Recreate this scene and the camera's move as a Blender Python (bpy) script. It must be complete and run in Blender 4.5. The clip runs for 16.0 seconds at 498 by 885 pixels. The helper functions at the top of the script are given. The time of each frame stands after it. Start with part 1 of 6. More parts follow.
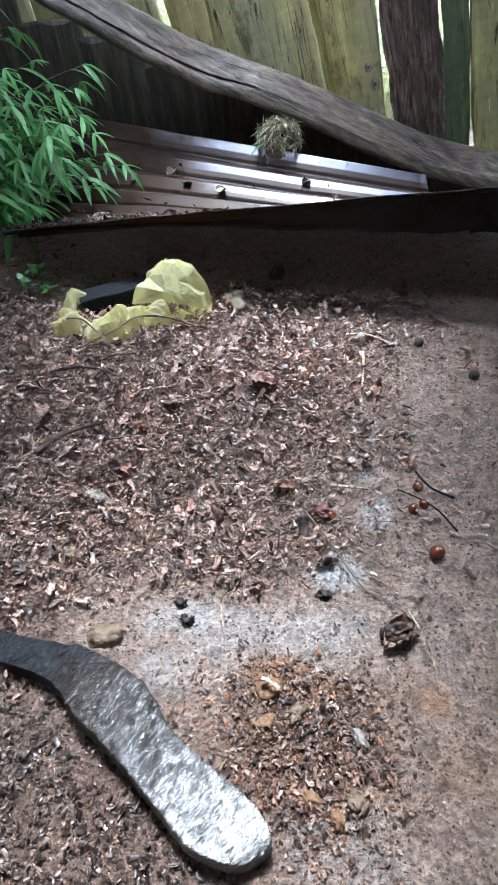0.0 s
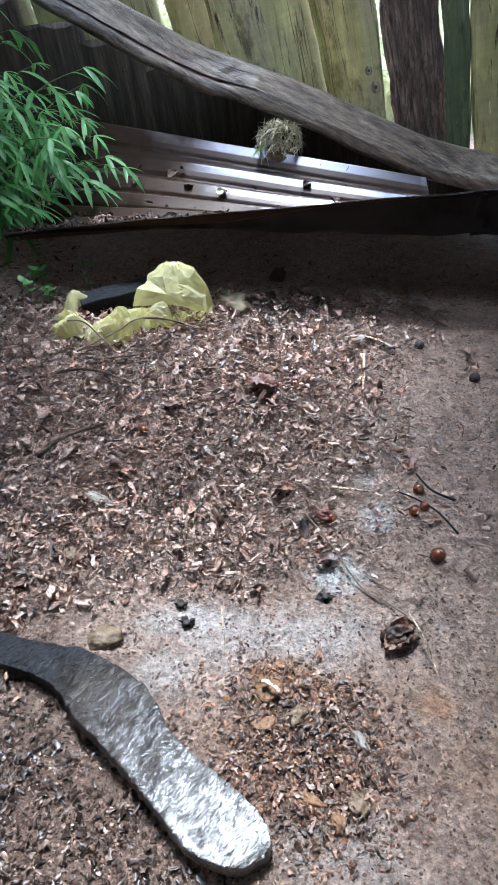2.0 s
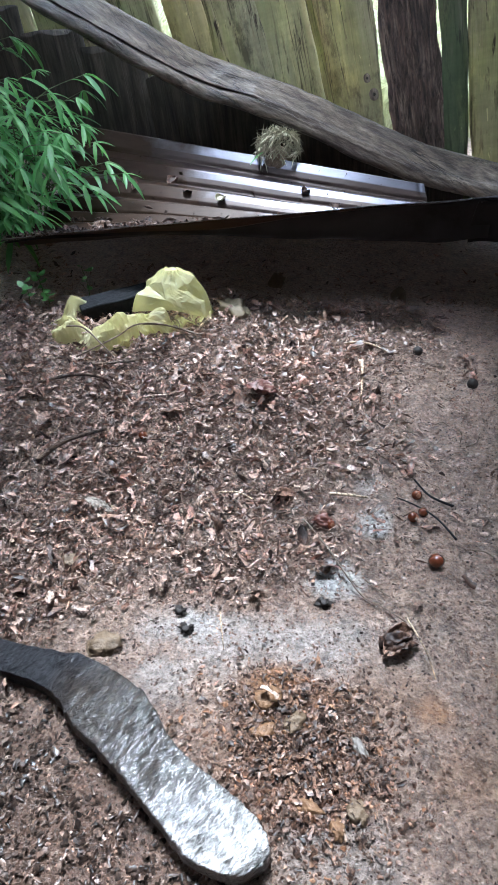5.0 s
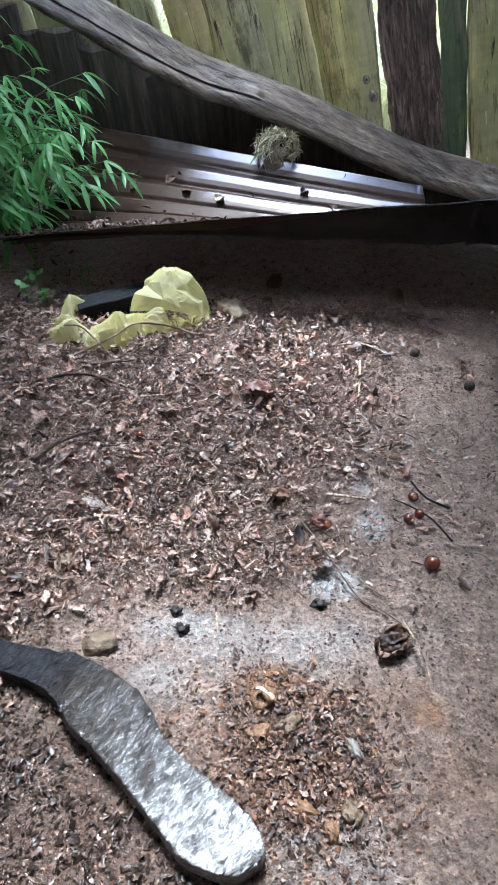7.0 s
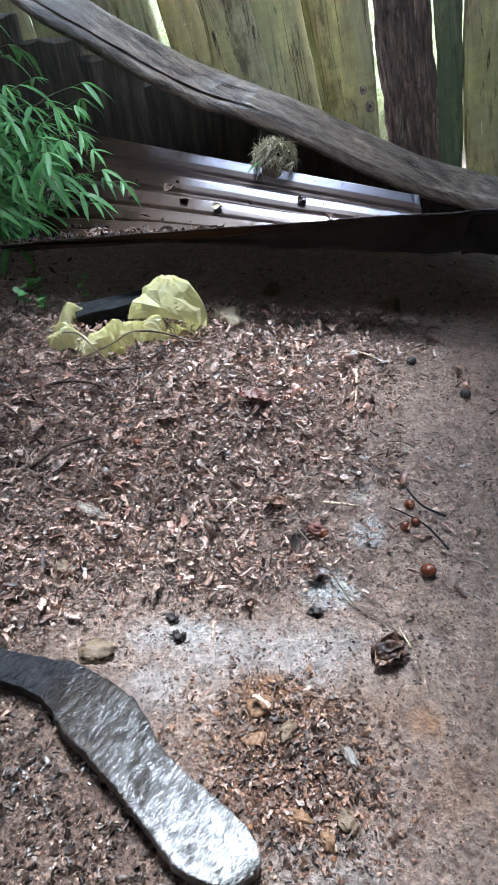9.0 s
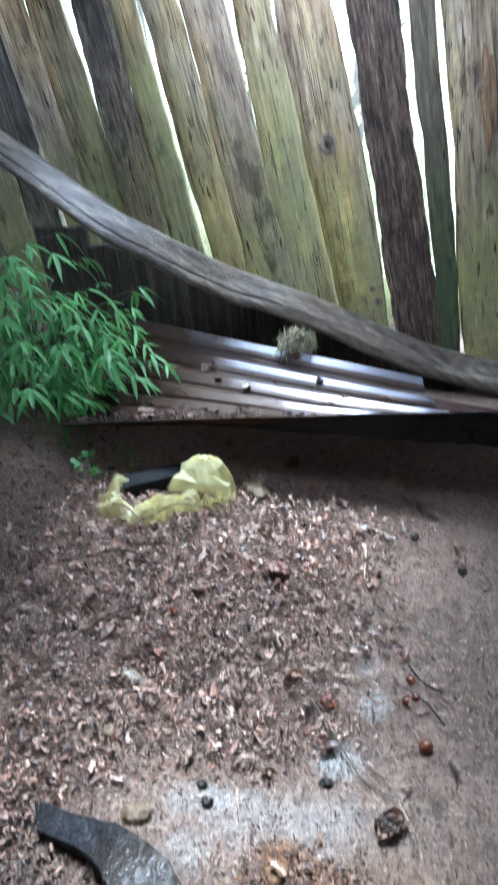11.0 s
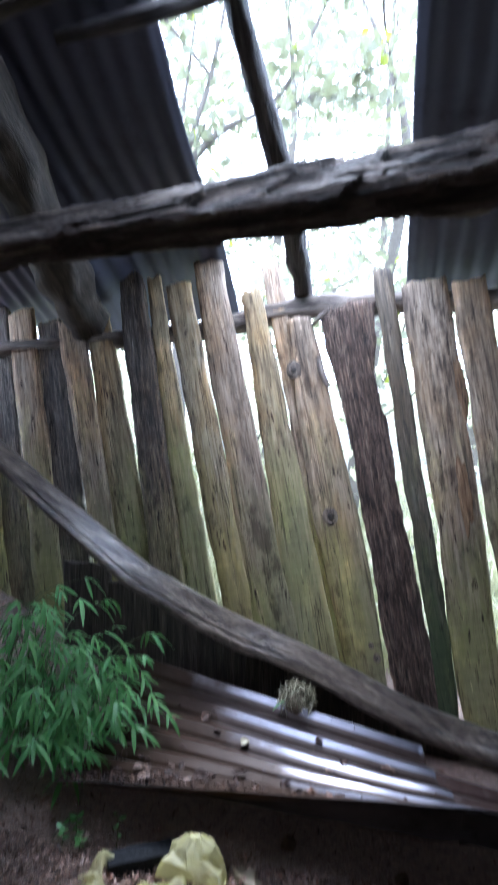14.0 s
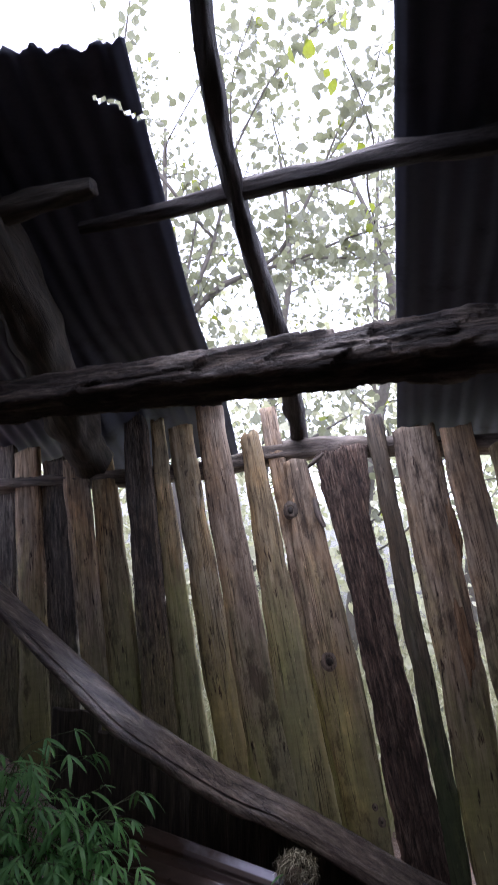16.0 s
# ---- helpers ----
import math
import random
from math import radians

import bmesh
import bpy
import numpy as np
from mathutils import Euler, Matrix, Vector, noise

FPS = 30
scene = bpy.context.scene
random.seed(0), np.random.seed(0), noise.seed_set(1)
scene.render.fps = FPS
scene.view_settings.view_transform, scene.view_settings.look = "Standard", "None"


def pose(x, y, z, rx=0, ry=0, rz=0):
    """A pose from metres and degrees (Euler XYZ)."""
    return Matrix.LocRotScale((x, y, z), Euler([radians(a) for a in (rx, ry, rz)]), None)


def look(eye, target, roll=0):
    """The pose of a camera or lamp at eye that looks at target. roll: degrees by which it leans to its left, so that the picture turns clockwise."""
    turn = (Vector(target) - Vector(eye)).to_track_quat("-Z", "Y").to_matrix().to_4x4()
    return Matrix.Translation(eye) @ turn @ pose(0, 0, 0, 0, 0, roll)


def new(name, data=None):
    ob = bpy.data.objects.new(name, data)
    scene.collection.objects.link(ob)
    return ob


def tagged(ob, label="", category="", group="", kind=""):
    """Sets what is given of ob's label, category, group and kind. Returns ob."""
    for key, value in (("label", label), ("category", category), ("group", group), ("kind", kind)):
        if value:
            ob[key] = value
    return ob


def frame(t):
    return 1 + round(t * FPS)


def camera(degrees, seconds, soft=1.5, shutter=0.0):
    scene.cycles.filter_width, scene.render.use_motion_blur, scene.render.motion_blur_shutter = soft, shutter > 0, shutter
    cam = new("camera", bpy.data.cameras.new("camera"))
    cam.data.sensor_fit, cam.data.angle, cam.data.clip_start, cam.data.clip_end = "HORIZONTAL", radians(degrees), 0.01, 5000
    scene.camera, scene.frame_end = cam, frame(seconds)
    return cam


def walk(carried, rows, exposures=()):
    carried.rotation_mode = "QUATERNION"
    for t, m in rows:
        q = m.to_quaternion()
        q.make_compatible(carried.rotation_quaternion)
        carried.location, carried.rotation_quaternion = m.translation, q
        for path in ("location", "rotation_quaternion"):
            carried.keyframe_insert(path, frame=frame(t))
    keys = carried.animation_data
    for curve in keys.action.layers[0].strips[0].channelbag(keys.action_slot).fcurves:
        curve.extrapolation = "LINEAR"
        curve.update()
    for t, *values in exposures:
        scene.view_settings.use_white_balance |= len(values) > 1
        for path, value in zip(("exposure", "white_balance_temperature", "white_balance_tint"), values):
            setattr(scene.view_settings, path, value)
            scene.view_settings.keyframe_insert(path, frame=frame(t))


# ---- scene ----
cam = camera(44.4, 16.0, 1.0, 1.0)
PATH = [
    (0, (0.015, 0.007, 0.705), (-0.02, 1.524, -0.597), -0.8),
    (0.5, (0.015, 0.007, 0.704), (-0.024, 1.528, -0.594), -1.1),
    (1, (0.014, 0.007, 0.705), (-0.023, 1.528, -0.593), -0.9),
    (1.5, (0.014, 0.007, 0.705), (-0.027, 1.529, -0.591), -1.0),
    (2, (0.015, 0.007, 0.705), (-0.022, 1.529, -0.592), -0.8),
    (2.5, (0.014, 0.008, 0.707), (-0.02, 1.532, -0.587), -0.7),
    (3, (0.013, 0.008, 0.708), (-0.021, 1.534, -0.584), -0.8),
    (3.5, (0.015, 0.007, 0.708), (-0.022, 1.537, -0.58), -0.9),
    (4, (0.014, 0.007, 0.709), (-0.019, 1.539, -0.577), -0.8),
    (6.5, (0.014, 0.007, 0.708), (-0.014, 1.536, -0.58), -0.2),
    (7, (0.013, 0.007, 0.71), (-0.007, 1.538, -0.577), 0.1),
    (7.5, (0.014, 0.007, 0.71), (-0.008, 1.541, -0.573), -0.0),
    (8, (0.015, 0.007, 0.711), (-0.007, 1.542, -0.571), -0.0),
    (8.5, (0.014, 0.006, 0.712), (-0.004, 1.544, -0.567), 0.2),
    (9, (0.014, 0.006, 0.713), (0.002, 1.551, -0.557), 0.4),
    (9.2, (0.013, 0.006, 0.714), (-0.005, 1.552, -0.555), 0.3),
    (11.3, (0.003, -0.097, 0.94), (-0.106, 1.695, 0.059), 0.6),
    (11.5, (0.009, -0.099, 0.939), (-0.127, 1.711, 0.1), 0.2),
    (12, (0.01, -0.127, 1.004), (-0.084, 1.742, 0.298), 1.9),
    (12.5, (0.002, -0.153, 1.032), (-0.144, 1.782, 0.548), 1.9),
    (13, (-0.009, -0.174, 1.104), (-0.18, 1.755, 0.604), 3.3),
    (13.5, (-0.004, -0.177, 1.127), (-0.078, 1.803, 0.853), 4.3),
    (14, (-0.025, -0.215, 1.159), (-0.167, 1.78, 1.121), 4.8),
    (14.5, (-0.01, -0.232, 1.19), (-0.136, 1.762, 1.277), 4.8),
    (15, (-0.031, -0.26, 1.213), (-0.15, 1.723, 1.441), 5.0),
    (15.5, (-0.052, -0.271, 1.232), (-0.185, 1.702, 1.533), 5.2),
    (16, (-0.029, -0.284, 1.238), (-0.194, 1.677, 1.592), 5.2),
]
EXPOSURES = [(0, 3.16, 5430, 6), (9.2, 3.16, 5430, 6), (11.4, 3.35, 5080, 2), (12.5, 3.45, 5000, 3), (13.0, 3.1, 5030, 5), (13.5, 2.86, 5110, 8), (14, 2.52, 5250, 13), (14.7, 2.0, 5600, 20), (16, 1.14, 5900, 27)]
SKY, SUN = 0.42, 1.5
walk(cam, [(t, look(eye, target, roll)) for t, eye, target, roll in PATH], EXPOSURES)


# ---------- light ----------
world = bpy.data.worlds.new("overcast")
scene.world = world
world.use_nodes = True
wn, wl = world.node_tree.nodes, world.node_tree.links
sky = wn.new("ShaderNodeTexSky")
sky.sky_type = "NISHITA"
sky.sun_disc = False
sky.sun_elevation, sky.sun_rotation = radians(58), radians(200)
grey = wn.new("ShaderNodeHueSaturation")
grey.inputs["Saturation"].default_value = 0.45
wl.new(sky.outputs[0], grey.inputs["Color"])
cloud = wn.new("ShaderNodeMix")
cloud.data_type = "RGBA"
cloud.inputs[0].default_value, cloud.inputs[7].default_value = 0.45, (3.6, 3.75, 3.95, 1)
wl.new(grey.outputs[0], cloud.inputs[6])
wl.new(cloud.outputs[2], wn["Background"].inputs["Color"])
wn["Background"].inputs["Strength"].default_value = SKY

sun_data = bpy.data.lights.new("sun", "SUN")
sun_data.energy, sun_data.angle, sun_data.color = SUN, radians(14), (1.0, 0.98, 0.96)
sun = new("sun", sun_data)
sun.matrix_world = look((-0.2, 3.0, 6.0), (0.0, 1.0, 0.0))


# ---------- materials ----------
def ramp(nt, fac, stops):
    r = nt.nodes.new("ShaderNodeValToRGB")
    els = r.color_ramp.elements
    while len(els) < len(stops):
        els.new(0.5)
    for e, (p, c) in zip(els, stops):
        e.position, e.color = p, (*c, 1)
    nt.links.new(fac, r.inputs[0])
    return r.outputs[0]


def noise_tex(nt, scale, stretch=(1, 1, 1), detail=5.0, rough=0.6, space="Object", distortion=0.0):
    tc = nt.nodes.new("ShaderNodeTexCoord")
    mp = nt.nodes.new("ShaderNodeMapping")
    mp.inputs["Scale"].default_value = stretch
    nt.links.new(tc.outputs[space], mp.inputs[0])
    info = nt.nodes.new("ShaderNodeObjectInfo")
    mul = nt.nodes.new("ShaderNodeMath")
    mul.operation = "MULTIPLY"
    mul.inputs[1].default_value = 37.0
    nt.links.new(info.outputs["Random"], mul.inputs[0])
    nt.links.new(mul.outputs[0], mp.inputs["Location"])
    n = nt.nodes.new("ShaderNodeTexNoise")
    n.inputs["Scale"].default_value, n.inputs["Detail"].default_value = scale, detail
    n.inputs["Roughness"].default_value, n.inputs["Distortion"].default_value = rough, distortion
    nt.links.new(mp.outputs[0], n.inputs["Vector"])
    return n.outputs["Fac"]


def mix(nt, fac, a, b, mode="MIX"):
    m = nt.nodes.new("ShaderNodeMix")
    m.data_type, m.blend_type = "RGBA", mode
    for sock, v in ((m.inputs[0], fac), (m.inputs[6], a), (m.inputs[7], b)):
        if isinstance(v, (int, float)):
            sock.default_value = v
        elif isinstance(v, tuple):
            sock.default_value = (*v, 1)
        else:
            nt.links.new(v, sock)
    return m.outputs[2]


def bump(nt, pairs, bsdf):
    last = None
    for height, strength, distance in pairs:
        b = nt.nodes.new("ShaderNodeBump")
        b.inputs["Strength"].default_value, b.inputs["Distance"].default_value = strength, distance
        nt.links.new(height, b.inputs["Height"])
        if last:
            nt.links.new(last, b.inputs["Normal"])
        last = b.outputs[0]
    nt.links.new(last, bsdf.inputs["Normal"])


def material(name):
    m = bpy.data.materials.new(name)
    m.use_nodes = True
    nt = m.node_tree
    return m, nt, nt.nodes["Principled BSDF"]


def link_rough(nt, bsdf, fac, lo, hi):
    mr = nt.nodes.new("ShaderNodeMapRange")
    mr.inputs[3].default_value, mr.inputs[4].default_value = lo, hi
    nt.links.new(fac, mr.inputs[0])
    nt.links.new(mr.outputs[0], bsdf.inputs["Roughness"])


def wood(name, dark, mid, light, algae=0.0, algae_col=(0.285, 0.285, 0.15), rough=(0.55, 0.85), grain=60.0, relief=0.004, crack=0.7, chunk=0.0, lump=0.006, fleck=26):
    """Weathered wood, its grain along the local z axis."""
    m, nt, b = material(name)
    fine = noise_tex(nt, grain, (1, 1, 0.09), 7, 0.62, distortion=0.5)
    broad = noise_tex(nt, 6.0, (1, 1, 0.3), 5, 0.62)
    blotch = noise_tex(nt, 17.0, (1, 1, 0.45), 8, 0.7)
    speck = noise_tex(nt, 75.0, (1, 1, 0.5), 4, 0.6)
    lowmid = tuple(0.45 * p + 0.55 * q for p, q in zip(dark, mid))
    highmid = tuple(0.5 * p + 0.5 * q for p, q in zip(light, mid))
    col = ramp(nt, fine, [(0.3, dark), (0.4, lowmid), (0.5, mid), (0.62, highmid), (0.74, light)])
    col = mix(nt, 1.0, col, ramp(nt, broad, [(0.3, (0.62, 0.6, 0.58)), (0.7, (1.15, 1.13, 1.1))]), "MULTIPLY")
    col = mix(nt, 0.8, col, ramp(nt, blotch, [(0.3, (0.42, 0.39, 0.37)), (0.46, (1, 1, 1)), (0.7, (1.3, 1.27, 1.22))]), "MULTIPLY")
    if algae:
        ochre = ramp(nt, noise_tex(nt, 5.0, (1, 1, 0.35), 6, 0.68), [(0.47, (0, 0, 0)), (0.66, (1, 1, 1))])
        col = mix(nt, mix(nt, 0.8, (0, 0, 0), ochre), col, mix(nt, 1.0, col, (1.2, 0.98, 0.68), "MULTIPLY"))
    col = mix(nt, 0.8, col, ramp(nt, speck, [(0.26, (0.3, 0.27, 0.25)), (0.36, (1, 1, 1))]), "MULTIPLY")
    if algae:
        tc = nt.nodes.new("ShaderNodeTexCoord")
        sep = nt.nodes.new("ShaderNodeSeparateXYZ")
        nt.links.new(tc.outputs["Object"], sep.inputs[0])
        low = nt.nodes.new("ShaderNodeMapRange")
        low.inputs[1].default_value, low.inputs[2].default_value = 0.4, 1.75
        low.inputs[3].default_value, low.inputs[4].default_value = 0.27, -0.3
        nt.links.new(sep.outputs[2], low.inputs[0])
        ad = nt.nodes.new("ShaderNodeMath")
        ad.operation = "ADD"
        nt.links.new(noise_tex(nt, 5.5, (1, 1, 0.3), 7, 0.75), ad.inputs[0])
        nt.links.new(low.outputs[0], ad.inputs[1])
        patch = ramp(nt, ad.outputs[0], [(0.55 - 0.25 * algae, (0, 0, 0)), (0.85 - 0.25 * algae, (1, 1, 1))])
        green = mix(nt, blotch, tuple(0.6 * c for c in algae_col), tuple(1.5 * c for c in algae_col))
        film = ramp(nt, noise_tex(nt, 2.2, (1, 1, 0.5), 4, 0.6), [(0.42, (0.85, 0.86, 1.0)), (0.62, (1.0, 1.06, 0.76))])
        green = mix(nt, 1.0, green, film, "MULTIPLY")
        saw = noise_tex(nt, 60.0, (0.12, 1, 1), 3, 0.6)
        green = mix(nt, 0.35, green, ramp(nt, saw, [(0.35, (0.7, 0.7, 0.7)), (0.65, (1.2, 1.2, 1.2))]), "MULTIPLY")
        col = mix(nt, patch, col, mix(nt, 0.8, col, green))
    if algae:
        mould = ramp(nt, noise_tex(nt, 8.0, (1, 1, 0.4), 7, 0.72), [(0.55, (1, 1, 1)), (0.64, (0.3, 0.27, 0.25))])
        col = mix(nt, 0.85, col, mould, "MULTIPLY")
        pits = ramp(nt, noise_tex(nt, 60.0, (1, 1, 0.17), 4, 0.6), [(0.33, (0.12, 0.07, 0.05)), (0.41, (1, 1, 1))])
        where = ramp(nt, noise_tex(nt, 4.5, (1, 1, 0.5), 4, 0.6), [(0.42, (0, 0, 0)), (0.55, (1, 1, 1))])
        col = mix(nt, where, col, mix(nt, 1.0, col, pits, "MULTIPLY"))
        nick = ramp(nt, noise_tex(nt, 85.0, (1, 1, 0.25), 3, 0.5), [(0.7, (1, 1, 1)), (0.74, (1.9, 1.85, 1.8))])
        col = mix(nt, 1.0, col, nick, "MULTIPLY")
        tint = ramp(nt, noise_tex(nt, 2.6, (1, 1, 0.3), 4, 0.6), [(0.36, (0.95, 0.96, 1.0)), (0.5, (1.0, 1.0, 0.98)), (0.64, (1.16, 1.0, 0.8))])
        col = mix(nt, 0.9, col, tint, "MULTIPLY")
        # worn patches, spread at random
        paler = ramp(nt, noise_tex(nt, 11.0, (1, 1, 0.3), 6, 0.7), [(0.56, (1, 1, 1)), (0.68, (1.6, 1.52, 1.4))])
        col = mix(nt, 1.0, col, paler, "MULTIPLY")
    split = noise_tex(nt, 26.0, (1, 1, 0.035), 3, 0.55, distortion=0.3)
    lines = ramp(nt, split, [(0.478, (1, 1, 1)), (0.495, (0.14, 0.12, 0.10)), (0.512, (1, 1, 1))])
    col = mix(nt, mix(nt, crack, (0, 0, 0), ramp(nt, broad, [(0.42, (0, 0, 0)), (0.55, (1, 1, 1))])), col, mix(nt, 1.0, col, lines, "MULTIPLY"))
    nt.links.new(col, b.inputs["Base Color"])
    link_rough(nt, b, blotch, *rough)
    heights = [(fine, 0.5, relief), (lines, 0.5, 0.003), (speck, 0.35, lump / 3), (blotch, 0.4, lump)]
    if chunk:
        lumps = noise_tex(nt, fleck, (1, 1, 0.22), 7, 0.7, distortion=0.8)
        heights.append((lumps, 1.0, chunk))
        col = mix(nt, min(1.0, chunk * 40), col, ramp(nt, lumps, [(0.36, (0.25, 0.22, 0.2)), (0.52, (1, 1, 1)), (0.68, (1.7, 1.6, 1.5))]), "MULTIPLY")
        nt.links.new(col, b.inputs["Base Color"])
    bump(nt, heights, b)
    return m


M_GREY = wood("grey_weathered_wood", (0.065, 0.046, 0.032), (0.34, 0.262, 0.185), (0.62, 0.51, 0.385), 0.55, algae_col=(0.30, 0.285, 0.13), crack=0.85)
M_GREEN = wood("mossy_weathered_wood", (0.07, 0.052, 0.032), (0.345, 0.28, 0.17), (0.6, 0.51, 0.34), 0.7, algae_col=(0.295, 0.295, 0.125), crack=0.85)
M_YELLOW = wood("yellowed_wood", (0.11, 0.08, 0.045), (0.32, 0.26, 0.16), (0.52, 0.45, 0.33), 0.6, algae_col=(0.36, 0.30, 0.10), crack=0.85)
M_BROWN = wood("rotten_brown_wood", (0.03, 0.019, 0.014), (0.155, 0.103, 0.078), (0.40, 0.305, 0.235), 0.0, grain=75, relief=0.010, chunk=0.03, fleck=70)
M_BARK = wood("dark_bark_wood", (0.018, 0.014, 0.011), (0.125, 0.105, 0.086), (0.32, 0.28, 0.235), 0.15, grain=80, relief=0.006, chunk=0.014, fleck=75)
M_STAKE = wood("mossy_stake_wood", (0.025, 0.021, 0.016), (0.10, 0.088, 0.068), (0.20, 0.18, 0.15), 0.35, algae_col=(0.05, 0.075, 0.03))
M_BEAM = wood("sooty_beam_wood", (0.012, 0.010, 0.008), (0.085, 0.07, 0.06), (0.36, 0.30, 0.25), 0.0, grain=38, relief=0.012, chunk=0.03)
M_POLE = wood("dark_pole_wood", (0.015, 0.013, 0.013), (0.06, 0.053, 0.051), (0.16, 0.145, 0.135), 0.0, rough=(0.55, 0.85), grain=40, relief=0.008, chunk=0.014)
M_RAIL = wood("weathered_rail_wood", (0.05, 0.04, 0.033), (0.19, 0.16, 0.135), (0.38, 0.34, 0.30), 0.0, grain=40, relief=0.008, chunk=0.01)
M_KNOT = wood("brown_knot_wood", (0.05, 0.037, 0.027), (0.17, 0.135, 0.105), (0.33, 0.275, 0.22), 0.0)
M_PEELED = wood("peeled_red_brown_wood", (0.07, 0.04, 0.02), (0.24, 0.145, 0.075), (0.42, 0.29, 0.17), 0.0, grain=80)


def log_mat():
    """Old barkless log: mottled grey-brown, wet on top, with a few long dark splits."""
    m, nt, b = material("wet_weathered_log")
    broad = noise_tex(nt, 5.0, (1, 1, 0.45), 6, 0.65)
    mottle = noise_tex(nt, 34.0, (1, 1, 0.2), 8, 0.76)
    fibre = noise_tex(nt, 150.0, (1, 1, 0.12), 5, 0.6)
    col = ramp(nt, mottle, [(0.3, (0.02, 0.014, 0.010)), (0.43, (0.075, 0.058, 0.044)), (0.56, (0.175, 0.144, 0.113)), (0.74, (0.40, 0.345, 0.28))])
    col = mix(nt, 1.0, col, ramp(nt, broad, [(0.32, (0.5, 0.46, 0.42)), (0.5, (0.95, 0.92, 0.88)), (0.7, (1.5, 1.42, 1.32))]), "MULTIPLY")
    col = mix(nt, 0.6, col, ramp(nt, fibre, [(0.34, (0.5, 0.48, 0.46)), (0.55, (1.1, 1.1, 1.1))]), "MULTIPLY")
    split = noise_tex(nt, 13.0, (1, 1, 0.08), 5, 0.6, distortion=0.8)
    lines = ramp(nt, split, [(0.484, (1, 1, 1)), (0.496, (0.1, 0.08, 0.07)), (0.508, (1, 1, 1))])
    where = ramp(nt, noise_tex(nt, 3.0, (1, 1, 0.7), 3, 0.5), [(0.5, (0, 0, 0)), (0.56, (1, 1, 1))])
    lines = mix(nt, where, (1, 1, 1), lines)
    col = mix(nt, 1.0, col, lines, "MULTIPLY")
    nt.links.new(col, b.inputs["Base Color"])
    link_rough(nt, b, mottle, 0.2, 0.6)
    wet = nt.nodes.new("ShaderNodeMapRange")
    wet.inputs[1].default_value, wet.inputs[2].default_value = 0.45, 0.62
    wet.inputs[3].default_value, wet.inputs[4].default_value = 0.3, 0.85
    nt.links.new(broad, wet.inputs[0])
    nt.links.new(wet.outputs[0], b.inputs["Coat Weight"])
    b.inputs["Coat Roughness"].default_value = 0.2
    bump(nt, [(fibre, 0.6, 0.003), (lines, 0.8, 0.005), (mottle, 0.8, 0.011)], b)
    film = nt.nodes.new("ShaderNodeBump")
    film.inputs["Strength"].default_value, film.inputs["Distance"].default_value = 0.5, 0.006
    nt.links.new(mottle, film.inputs["Height"])
    nt.links.new(film.outputs["Normal"], b.inputs["Coat Normal"])
    return m


M_LOG = log_mat()
# near-black wood; behind the log it paints the shade
M_DARKBOARD = wood("dark_board", (0.015, 0.012, 0.009), (0.055, 0.046, 0.035), (0.13, 0.112, 0.086), 0.0)
M_DEADWOOD = wood("dead_twig_wood", (0.05, 0.035, 0.025), (0.14, 0.105, 0.08), (0.28, 0.23, 0.18))


